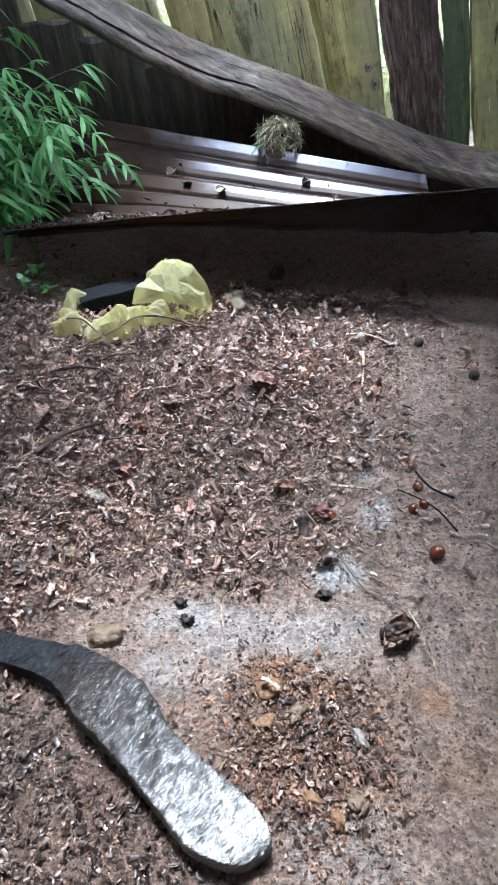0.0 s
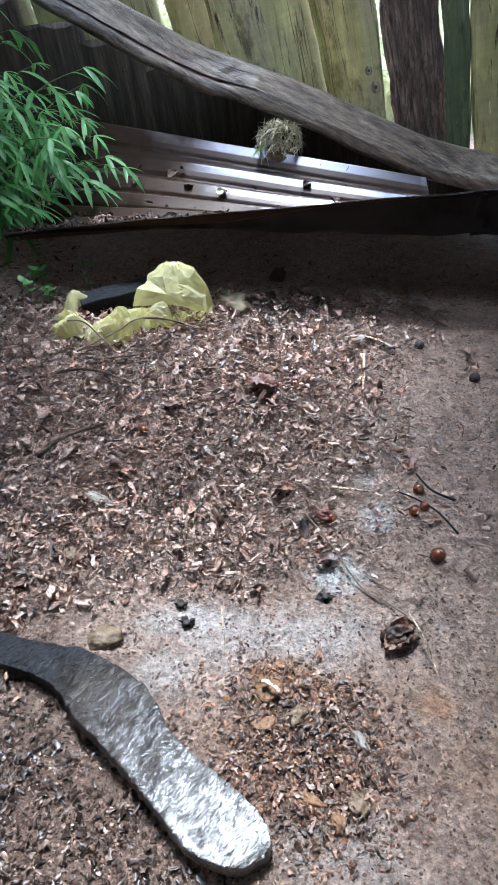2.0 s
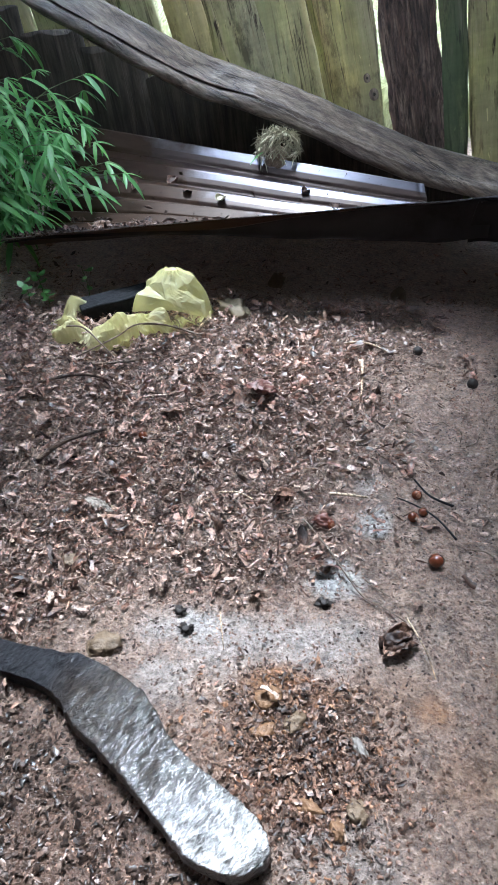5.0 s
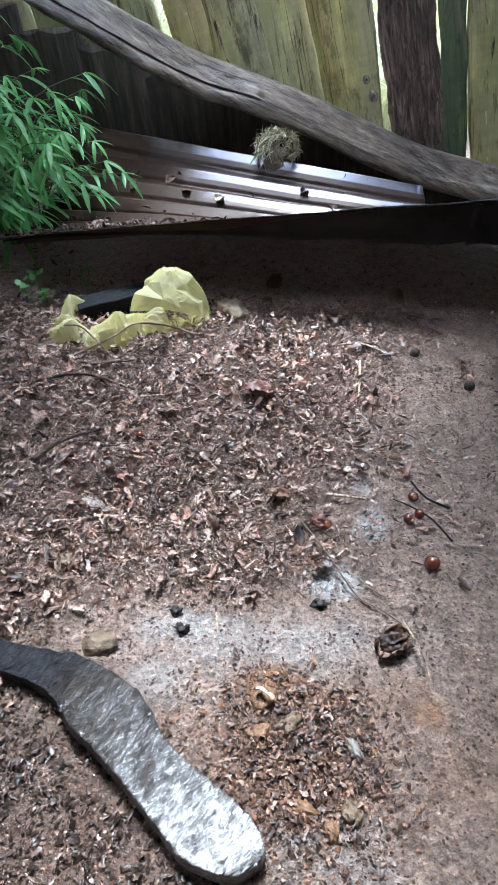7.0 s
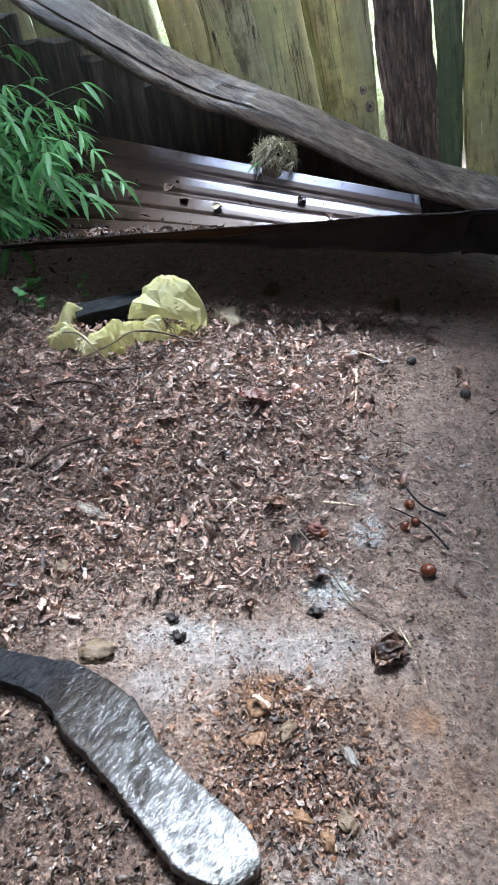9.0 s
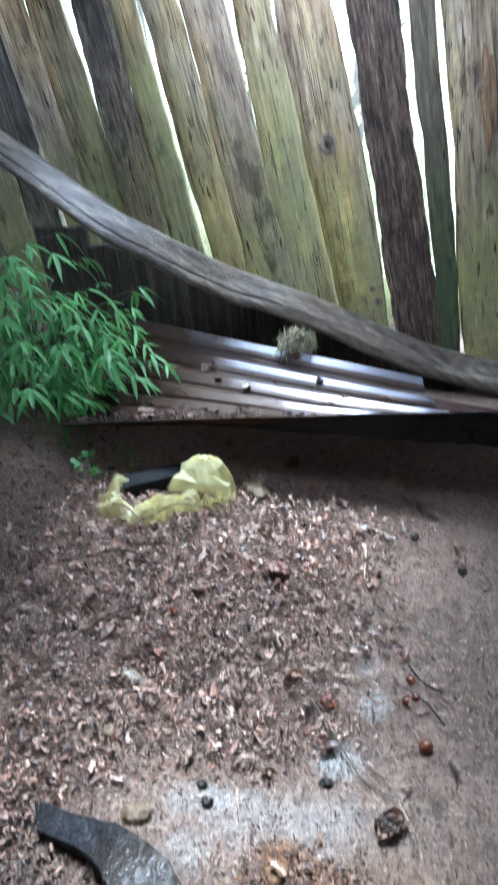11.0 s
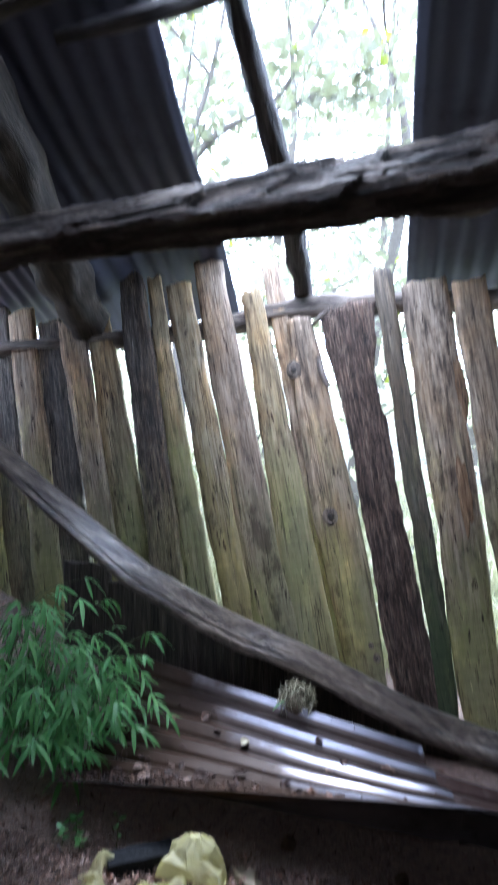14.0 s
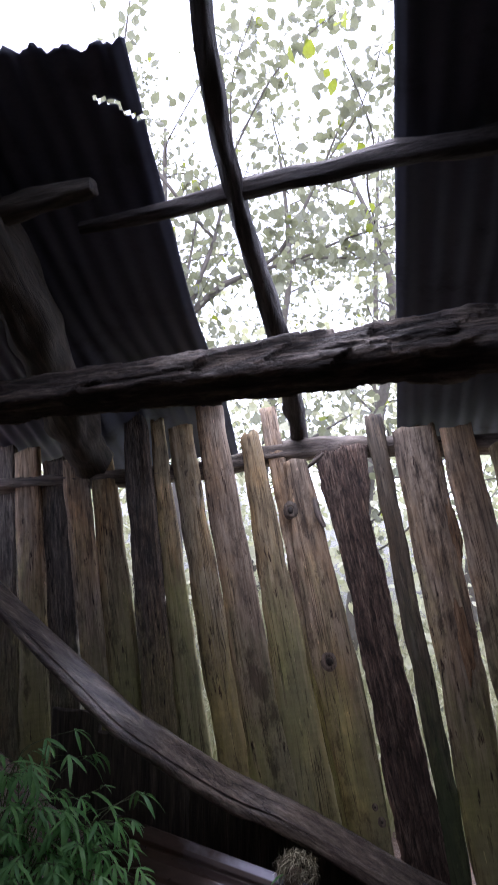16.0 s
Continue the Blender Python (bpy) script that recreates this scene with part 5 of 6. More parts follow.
for k in range(34):
    x = rng.choice((rng.uniform(-0.58, -0.1), rng.uniform(-0.5, 0.2)))
    yf, yb = tin_front(x)[0], tin_back(x)[0]
    y = yf + (yb - yf) * rng.choice((rng.uniform(0.05, 0.35), rng.uniform(0.05, 0.95)))
    dead_leaf(Matrix.Translation((x, y, tin_z(x, y) + 0.012)) @ pose(0, 0, 0, rng.uniform(-20, 20), rng.uniform(-20, 20), rng.uniform(0, 360)), rng.uniform(0.02, 0.05), rng.uniform(0.008, 0.018), rng.uniform(0.6, 2.0), k * 2.1, "dead leaf lying on the tin sheet", rng.choice((M_WETLEAF, M_WETLEAF, M_LEAFDRY)), "leaves on the tin sheet")


for x, y, l, w, turn, mat, label in (
    (-0.25, 1.93, 0.055, 0.022, 70, M_LEAFDRY, "curled brown leaf on the rusty tin sheet"),
    (-0.21, 1.53, 0.06, 0.02, 10, M_WETLEAF, "curled dark wet leaf on the tin sheet"),
    (-0.27, 1.48, 0.05, 0.02, 150, M_WETLEAF, "curled dark wet leaf on the tin sheet"),
    (-0.36, 1.47, 0.055, 0.022, 20, M_LEAFDRY, "curled brown leaf on the rusty tin sheet"),
    (-0.10, 1.62, 0.05, 0.012, 5, M_WETLEAF, "narrow dark leaf on the tin sheet"),
    (0.154, 1.90, 0.03, 0.018, 40, M_WETLEAF, "small black wet leaf on the tin sheet"),
    (0.23, 1.80, 0.04, 0.02, 100, M_WETLEAF, "curled black wet leaf on the tin sheet"),
    (0.376, 1.80, 0.05, 0.018, 170, M_LEAFDRY, "brown leaf caught at the end of the tin sheet"),
    (-0.10, 1.83, 0.035, 0.02, 60, M_HAY, "small pale flake on the tin sheet"),
):
    dead_leaf(Matrix.Translation((x, y, tin_z(x, y) + 0.012)) @ pose(0, 0, 0, 8, -6, turn), l, w, 1.4, x * 31 + y, label, mat, "leaves on the tin sheet")


# ---------- leaf litter, uncountable ----------
def litter(name, count, area, height, size, label, keep, mat=M_LITTER, seed=1, thin=(0.14, 0.6), lean=0.34):
    r = np.random.default_rng(seed)
    verts, faces = [], []
    made = 0
    while made < count:
        x, y = r.uniform(area[0], area[1]), r.uniform(area[2], area[3])
        if r.random() > keep(x, y):
            continue
        made += 1
        l = size[0] + (size[1] - size[0]) * r.random() ** 3.2
        w = l * r.uniform(*thin)
        a, tilt, roll, cup = r.uniform(0, 2 * math.pi), r.normal(0, lean), r.normal(0, lean), r.normal(0, 0.35)
        ca, sa = math.cos(a), math.sin(a)
        z0 = height(x, y) + 0.001 + r.random() * 0.009
        b0 = len(verts)
        k = int(r.integers(4, 7))
        verts.append((x, y, z0 + cup * l * 0.4))
        for q in range(k):
            t = 2 * math.pi * (q + r.uniform(-0.35, 0.35)) / k
            rr = r.uniform(0.55, 1.1)
            lx, ly = 0.5 * l * rr * math.cos(t), 0.5 * w * rr * math.sin(t)
            verts.append((x + lx * ca - ly * sa, y + lx * sa + ly * ca, z0 + tilt * lx + roll * ly))
        faces += [(b0, b0 + 1 + q, b0 + 1 + (q + 1) % k) for q in range(k)]
    return thing(name, mesh(name, verts, faces, mat, False), label, "leaf litter", kind="stuff")


litter("leaf_litter", 42000, (-0.95, 0.55, 0.1, 1.75), ground_height, (0.003, 0.011), "shredded wet brown leaf litter on the soil", litter_density)
litter("dead_fibres", 17000, (-0.95, 0.5, 0.35, 1.6), lambda x, y: ground_height(x, y) + 0.006, (0.006, 0.034), "thin pale fibres and leaf stalks in the litter", litter_density, M_FIBRE, 3, (0.035, 0.11), 0.3)


def shreds(name, count, area, size, power, thin, rise, label, keep, mat, seed, curl=1.0):
    """Curled torn pieces of leaf, each bent along its length and cupped across it."""
    r = np.random.default_rng(seed)
    verts, faces, made = [], [], 0
    while made < count:
        x, y = r.uniform(area[0], area[1]), r.uniform(area[2], area[3])
        if r.random() > keep(x, y):
            continue
        made += 1
        l = size[0] + (size[1] - size[0]) * r.random() ** power
        w = l * r.uniform(*thin)
        head, bend, twist, side, lift = r.uniform(0, 2 * math.pi), curl * r.normal(0, 1.1), curl * r.normal(0, 0.9), r.normal(0, 0.6), curl * abs(r.normal(0, 0.3))
        roll, cup = curl * r.normal(0, 0.6), r.normal(0, 0.45)
        px, py, pz = x, y, ground_height(x, y) + 0.001 + rise * r.random()
        b0 = len(verts)
        for k in range(5):
            wl2, wr2 = w * r.uniform(0.25, 1.2) * 0.5, w * r.uniform(0.25, 1.2) * 0.5
            ex, ey, ez = -math.sin(head) * math.cos(roll), math.cos(head) * math.cos(roll), math.sin(roll)
            up = cup * 0.5 * w
            verts += [(px - ex * wl2, py - ey * wl2, pz - ez * wl2 + up), (px, py, pz), (px + ex * wr2, py + ey * wr2, pz + ez * wr2 + up)]
            e = lift + bend * (k / 4 - 0.5)
            px, py, pz = px + 0.25 * l * math.cos(head) * math.cos(e), py + 0.25 * l * math.sin(head) * math.cos(e), pz + 0.25 * l * math.sin(e)
            head += side / 4
            roll += twist / 4
        faces += [(b0 + 3 * k + q, b0 + 3 * k + 3 + q, b0 + 3 * k + 4 + q, b0 + 3 * k + 1 + q) for k in range(4) for q in (0, 1)]
    return thing(name, mesh(name, verts, faces, mat), label, "leaf litter", kind="stuff")


shreds("leaf_shreds", 36000, (-0.95, 0.5, 0.35, 1.6), (0.004, 0.013), 1.5, (0.18, 0.6), 0.008, "curled shreds of dead leaves lying on the litter", litter_density, M_LITTER, 23)
shreds("leaf_shreds", 6000, (-0.95, 0.5, 0.35, 1.6), (0.009, 0.03), 2.0, (0.18, 0.6), 0.016, "torn curled pieces of wet dead leaves", litter_density, M_LITTER, 24)


def pebbles(name, count, area, size, label, keep, mat, seed):
    """Uneven little lumps half sunk in the soil."""
    r = np.random.default_rng(seed)
    verts, faces = [], []
    made = 0
    while made < count:
        x, y = r.uniform(area[0], area[1]), r.uniform(area[2], area[3])
        if r.random() > keep(x, y):
            continue
        made += 1
        q = size[0] + (size[1] - size[0]) * r.random() ** 3
        a = r.uniform(0, math.pi)
        ca, sa = math.cos(a), math.sin(a)
        z = ground_height(x, y) + 0.1 * q
        b0 = len(verts)
        verts.append((x + r.normal(0, 0.15) * q, y + r.normal(0, 0.15) * q, z + q * r.uniform(0.3, 0.6)))
        for k in range(5):
            t = 2 * math.pi * (k + r.uniform(-0.3, 0.3)) / 5
            lx, ly = q * r.uniform(0.5, 0.8) * math.cos(t), q * r.uniform(0.3, 0.55) * math.sin(t)
            verts.append((x + lx * ca - ly * sa, y + lx * sa + ly * ca, z + q * r.uniform(-0.1, 0.25)))
        verts.append((x, y, z - q * 0.4))
        for k in range(5):
            n = 1 + (k + 1) % 5
            faces += [(b0, b0 + 1 + k, b0 + n), (b0 + 6, b0 + n, b0 + 1 + k)]
    return thing(name, mesh(name, verts, faces, mat, False), label, "gravel", kind="stuff")


def bare(x, y):
    return 1.0 - 0.85 * litter_density(x, y)


pebbles("soil_crumbs", 26000, (-0.45, 0.58, 0.06, 1.4), (0.001, 0.0052), "fine crumbs of damp soil and grit", bare, M_CRUMB, 4)
pebbles("gravel", 3000, (-0.1, 0.2, 0.18, 0.42), (0.002, 0.008), "brown chips and gravel heaped on the soil", lambda x, y: math.exp(-((x - 0.06) / 0.08) ** 2 - ((y - 0.3) / 0.075) ** 2), M_CHIP, 6)
pebbles("gravel", 5000, (-0.5, 0.0, 0.04, 0.42), (0.002, 0.009), "dark wet chips on soil beside the board", lambda x, y: min(max((0.31 - y - 0.75 * (x + 0.15)) / 0.08, 0), 1), M_WETCHIP, 8)
shreds("bark_chips", 1500, (-0.1, 0.2, 0.17, 0.43), (0.003, 0.012), 1.6, (0.25, 0.7), 0.006, "flat brown chips of bark and leaf on the soil", lambda x, y: math.exp(-((x - 0.06) / 0.075) ** 2 - ((y - 0.3) / 0.075) ** 2), M_CHIP, 26, 0.8)
shreds("bark_chips", 2600, (-0.5, 0.0, 0.04, 0.42), (0.003, 0.013), 1.6, (0.25, 0.7), 0.005, "wet dark chips of bark beside the board", lambda x, y: min(max((0.31 - y - 0.75 * (x + 0.15)) / 0.08, 0), 1), M_WETCHIP, 27, 0.8)
litter("leaf_litter", 2500, (-1.9, -0.5, 1.2, 3.0), ground_height, (0.015, 0.06), "dead leaves on the bank behind the bush", lambda x, y: 1.0, M_LITTER, 7)
litter("leaf_litter", 3000, (-1.5, 1.5, -1.3, 2.2), ground_height, (0.01, 0.035), "scattered dead leaves on the shed floor", lambda x, y: 0.0 if (-0.5 < x < 0.5 and y > 0.1) else 0.7, M_LITTER, 9)


def on_tin(x, y):
    return tin_z(x, y) + 0.008


litter("tin_debris", 1400, (-0.6, 0.55, 1.3, 2.1), on_tin, (0.004, 0.02), "wet dark crumbs of dead leaves on the tin sheet", lambda x, y: (0.9 * max(0, min(1, 0.75 - 1.6 * x - 0.9)) + 0.25 if 0.02 < y - tin_front(x)[0] < 0.12 and x < 0.15 else 0.008) if 0.02 < (y - tin_front(x)[0]) < 0.72 else 0.0, M_WETLEAF, 13, (0.3, 0.9), 0.8)


# ---------- yellow plastic bag and black block ----------
def fold(v, s):
    """Sharp-creased pleat, -1 to 1."""
    t = (v + 0.35 * nz(v * 0.7, s)) % 1.0
    return 1 - 4 * abs(t - 0.5)


def build_bag():
    # the puffed mouth: a hood of flat facets between sharp creases, its peak off centre
    r = random.Random(23)
    bm = bmesh.new()
    k, rows = 9, []
    for u, rad, z in ((0.0, 0.2, 0.118), (0.4, 0.62, 0.098), (0.72, 0.95, 0.055), (1.0, 1.06, 0.004)):
        row = []
        for q in range(k):
            a = 2 * math.pi * (q + r.uniform(-0.28, 0.28) + 0.4 * u) / k
            w = rad * (1 + r.uniform(-0.16, 0.16) * (0.3 + u) + (0.13 if q % 2 else -0.1) * (u > 0.3))
            lift = 0.05 * max(0, math.cos(a - 4.4)) * (u == 1.0) + 0.02 * max(0, math.cos(a - 4.4)) * (u == 0.72)
            row.append(bm.verts.new((0.088 * w * math.cos(a) - 0.012 * (1 - u) + 0.004, 0.064 * w * math.sin(a), z + lift + r.uniform(-0.011, 0.011) * (0 < u < 1))))
        rows.append(row)
    for ra, rb in zip(rows, rows[1:]):
        for q in range(k):
            p = (ra[q], ra[(q + 1) % k], rb[(q + 1) % k], rb[q])
            tri = ((0, 1, 2), (0, 2, 3)) if r.random() < 0.5 else ((0, 1, 3), (1, 2, 3))
            for t in tri:
                bm.faces.new([p[e] for e in t])
    bm.faces.new(rows[0][::-1])
    bmesh.ops.subdivide_edges(bm, edges=bm.edges[:], cuts=6, use_grid_fill=True)
    for v in bm.verts:
        turn = math.atan2(v.co.y, v.co.x) / math.pi
        d = 0.004 * fold(3.5 * turn + 5 * v.co.z, 1.3) + 0.007 * (abs(nz(v.co.x * 34, v.co.y * 34, v.co.z * 20)) - 0.2) + 0.0015 * abs(nz(v.co.x * 80, v.co.y * 80, v.co.z * 50))
        v.co += Vector((v.co.x, v.co.y, v.co.z * 0.6)).normalized() * d
    hood = bpy.data.meshes.new("plastic_bag")
    bm.to_mesh(hood)
    bm.free()
    hood.materials.append(M_BAG)
    bag = thing("plastic_bag", hood, "crumpled translucent yellow plastic bag lying open on leaves", "plastic bag", m=rest(-0.178, 1.30, 0.0) @ pose(0, 0, 0, 0, 0, 4))
    # the collapsed side: a low crumpled rim round an open hollow
    verts, faces, n2, m2 = [], [], 90, 12
    for i in range(n2 + 1):
        a = math.pi * (0.78 + 1.1 * i / n2)
        wob = 1 + 0.16 * nz(a * 2.1, 1.7)
        low = 0.74 + 0.4 * nz(a * 1.7, 7.1) + 0.3 * (a > 4.4)
        for j in range(m2 + 1):
            s = j / m2
            crease = 0.5 + 0.5 * fold(a * 1.5 + 0.9 * s + 0.6 * nz(a * 1.3, s, 3), 2.1) + 0.4 * abs(nz(a * 9 - 2 * s, s * 6, 2.5))
            rad = wob * (0.72 + 0.5 * s) + 0.12 * (crease - 0.5)
            z = 0.062 * low * math.sin(math.pi * min(s * 0.98 + 0.06, 1)) ** 0.7 * (1.2 - 0.8 * s) + 0.016 * (crease - 0.5)
            verts.append((-0.14 + 0.12 * rad * math.cos(a), -0.03 + 0.095 * rad * math.sin(a), max(z, 0.001)))
    h = m2 + 1
    faces += [(i * h + j, (i + 1) * h + j, (i + 1) * h + j + 1, i * h + j + 1) for i in range(n2) for j in range(m2)]
    part("collapsed_side", mesh("collapsed_side", verts, faces, M_BAG, False), bag)
    # the flattened hem trodden into the leaves
    verts, faces = [], []
    for i in range(41):
        for j in range(7):
            x, s = -0.13 + 0.21 * i / 40, j / 6 - 0.5
            y = -0.13 + 0.12 * (i / 40) + s * (0.045 + 0.03 * nz(i * 0.13, 2))
            verts.append((x, y, 0.014 + 0.012 * fold(i * 0.16 + s * 0.8, 5.5) * (0.4 + abs(nz(i * 0.2, s * 3))) + 0.004 * nz(i * 0.4, s * 5)))
    faces = [(i * 7 + j, (i + 1) * 7 + j, (i + 1) * 7 + j + 1, i * 7 + j + 1) for i in range(40) for j in range(6)]
    part("hem", mesh("hem", verts, faces, M_BAG, False), bag)


build_bag()


def build_block():
    bm = bmesh.new()
    bmesh.ops.create_cube(bm, size=1)
    bmesh.ops.scale(bm, vec=(0.17, 0.062, 0.045), verts=bm.verts)
    bmesh.ops.bevel(bm, geom=bm.edges[:], offset=0.0018, segments=1, affect="EDGES")
    bmesh.ops.subdivide_edges(bm, edges=bm.edges[:], cuts=3, use_grid_fill=True)
    for v in bm.verts:
        v.co += Vector((nz(v.co.x * 40, v.co.y * 40, v.co.z * 40), nz(v.co.y * 50, 3), nz(v.co.x * 50, v.co.y * 50, 9))) * 0.0022
    me = bpy.data.meshes.new("charred_block")
    bm.to_mesh(me)
    bm.free()
    me.materials.append(M_CHARCOAL)
    thing("charred_block", me, "charred black wooden block lying in the plastic bag", "wood block", m=rest(-0.325, 1.325, 0.028) @ pose(0, 0, 0, 0, -3, 24))


build_block()


# ---------- plants ----------
def blade(length, width, bend):
    verts, n = [], 5
    for i in range(n + 1):
        u = i / n
        w = width * 0.5 * (math.sin(math.pi * min(u * 0.9 + 0.08, 1)) ** 0.8)
        z = -bend * length * u * u
        verts += [(u * length, -w, z + w * 0.35), (u * length, 0, z), (u * length, w, z + w * 0.35)]
    faces = []
    for i in range(n):
        for j in range(2):
            faces.append((i * 3 + j, i * 3 + j + 1, i * 3 + j + 4, i * 3 + j + 3))
    return mesh("leaf", verts, faces, M_LEAF)


BLADES = [blade(0.08, 0.0145, 0.3), blade(0.068, 0.0135, 0.45), blade(0.095, 0.016, 0.5), blade(0.055, 0.012, 0.2)]


def build_bush(x, y, stems, reach, height, budget, label, seed, toward):
    """Arching stems with narrow leaves in pairs and a fan of leaves at each tip."""
    r = random.Random(seed)
    base = Vector((x, y, ground_height(x, y)))
    bush = empty("weed_bush", label, "bush", "green weeds", m=Matrix.Translation(base))
    left = budget
    for s in range(stems):
        a = toward + r.uniform(-2.4, 2.4) * (0.35 + 0.65 * r.random())
        rr = reach * r.uniform(0.3, 1.0)
        hh = height * r.uniform(0.3, 1.05)
        p0 = Vector((r.uniform(-0.08, 0.08), r.uniform(-0.08, 0.08), 0))
        tip = p0 + Vector((rr * math.cos(a), rr * math.sin(a), hh))
        mid = p0 + Vector((0.45 * rr * math.cos(a), 0.45 * rr * math.sin(a), hh * 0.88))
        pts = [p0, (p0 + mid) / 2 + Vector((0, 0, 0.02)), mid, tip]
        v, f, m = tube([tuple(p) for p in pts], [0.003, 0.002, 0.001], 14, 5, 0.05, s)
        part("stem", mesh("stem", v, f, M_STEM), bush, m)
        line = spline(pts, 20)
        count = min(left, max(5, budget // stems))
        left -= count
        fan = max(4, int(count * 0.5))
        for k in range(count):
            if k < fan:
                q, la, droop = line[19], a + (k / (fan - 1) - 0.5) * 2.5 + r.uniform(-0.15, 0.15), r.uniform(0, 35)
            else:
                q = line[int(8 + 10 * r.random())]
                la, droop = a + (1 if k % 2 else -1) * r.uniform(0.5, 1.1), r.uniform(-20, 30)
            part("leaf", r.choice(BLADES), bush, Matrix.Translation(q) @ pose(0, 0, 0, r.uniform(-22, 22), droop, math.degrees(la)) @ Matrix.Scale(r.uniform(0.7, 1.1), 4))


for bx, by, stems, reach, height, toward, seed, label in (
    (-0.68, 1.80, 38, 0.34, 0.38, -0.4, 3, "dense bush of fresh green narrow-leaved weeds"),
    (-0.90, 1.88, 38, 0.32, 0.42, -1.0, 8, "dense bush of fresh green narrow-leaved weeds"),
    (-0.73, 1.72, 38, 0.30, 0.28, -0.9, 14, "low bush of green narrow-leaved weeds by the tin sheet"),
    (-0.80, 1.74, 38, 0.34, 0.34, -0.5, 19, "dense bush of fresh green narrow-leaved weeds"),
    (-1.0, 1.75, 34, 0.32, 0.40, -0.9, 25, "dense bush of fresh green narrow-leaved weeds"),
):
    build_bush(bx, by, stems, reach, height, 296, label, seed, toward)


def build_sprig(x, y, height, n, seed, label):
    r = random.Random(seed)
    base = Vector((x, y, ground_height(x, y)))
    sprig = empty("seedling", label, "seedling", "seedlings", m=Matrix.Translation(base))
    v, f, m = tube([(0, 0, -0.005), (0.004, -0.002, height * 0.5), (-0.004, 0.002, height)], [0.0014, 0.0012, 0.0008], 10, 5, 0.05, seed)
    part("stem", mesh("stem", v, f, M_STEM), sprig, m)
    for k in range(n):
        h = height * (0.35 + 0.65 * (k + 1) / n)
        verts, nn = [], 10
        for i in range(nn):
            t = 2 * math.pi * i / nn
            verts.append((0.012 + 0.012 * math.cos(t), 0.009 * math.sin(t), 0.002 * math.cos(2 * t)))
        me = mesh("leaf", verts, [tuple(range(nn))], M_LEAF)
        part("leaf", me, sprig, Matrix.Translation((0, 0, h)) @ pose(0, 0, 0, r.uniform(-20, 20), r.uniform(-30, 30), k * 130 + r.uniform(-20, 20)) @ Matrix.Scale(r.uniform(0.6, 1.0), 4))


build_sprig(-0.408, 1.395, 0.098, 5, 2, "tiny seedling with round green leaves in shade")
build_sprig(-0.525, 1.40, 0.075, 8, 5, "small seedling with round green leaves beside the bag")
build_sprig(-0.55, 1.37, 0.055, 7, 9, "small seedling with round green leaves beside the bag")
build_sprig(-0.50, 1.36, 0.04, 6, 12, "small seedling with round green leaves beside the bag")


def build_dead_tuft():
    r = random.Random(21)
    tuft = empty("dead_grass_tuft", "dead straw grass tuft with one green blade", "grass tuft", m=Matrix.Translation((0.073, 2.03, 0.0)))
    verts, faces = [], []
    for k in range(620):
        a, e = r.uniform(0, 2 * math.pi), r.uniform(-0.5, 1.45)
        p = Vector((0.066 * math.cos(a) * math.cos(e), 0.04 * math.sin(a) * math.cos(e), 0.19 + 0.048 * math.sin(e)))
        d = Vector((r.gauss(0, 1), r.gauss(0, 1), r.gauss(0, 0.8))).cross(p - Vector((0, 0, 0.175))).normalized() * r.uniform(0.02, 0.05) + Vector((r.gauss(0, 0.008), r.gauss(0, 0.008), r.gauss(0.004, 0.008)))
        s = d.cross(Vector((r.random(), r.random(), r.random()))).normalized() * 0.0016
        b0 = len(verts)
        verts += [p - s, p + s, p + d * 0.5 + s + Vector((0, 0, 0.005)), p + d * 0.5 - s + Vector((0, 0, 0.005)), p + d]
        faces += [(b0, b0 + 1, b0 + 2, b0 + 3), (b0 + 3, b0 + 2, b0 + 4)]
    part("straw", mesh("straw", verts, faces, M_HAY, False), tuft)
    part("clod", blob("clod", 0.075, M_STONE, 4, 0.3, (0.7, 0.45, 1.3), 3), tuft, pose(0, 0.02, 0.09))
    part("leaf", BLADES[3], tuft, pose(-0.045, -0.03, 0.19, 0, 25, 200))


build_dead_tuft()


# ---------- trees outside ----------
def tree_leaf_mesh(name, centers, r, size, mat):
    verts, faces = [], []
    for c in centers:
        l = r.uniform(*size)
        q = Euler((r.gauss(0, 0.9), r.gauss(0, 0.9), r.uniform(0, 6.3))).to_matrix()
        b0 = len(verts)
        for u, w, z in ((0, 0.05, 0), (0.3, 0.36, 0.03), (0.62, 0.34, 0.0), (1.0, 0.03, -0.12)):
            for s in (-1, 1):
                verts.append(tuple(Vector(c) + q @ Vector((u * l, s * w * l, z * l + 0.1 * w * l))))
        for i in range(3):
            faces.append((b0 + 2 * i, b0 + 2 * i + 2, b0 + 2 * i + 3, b0 + 2 * i + 1))
    return mesh(name, verts, faces, mat, False)


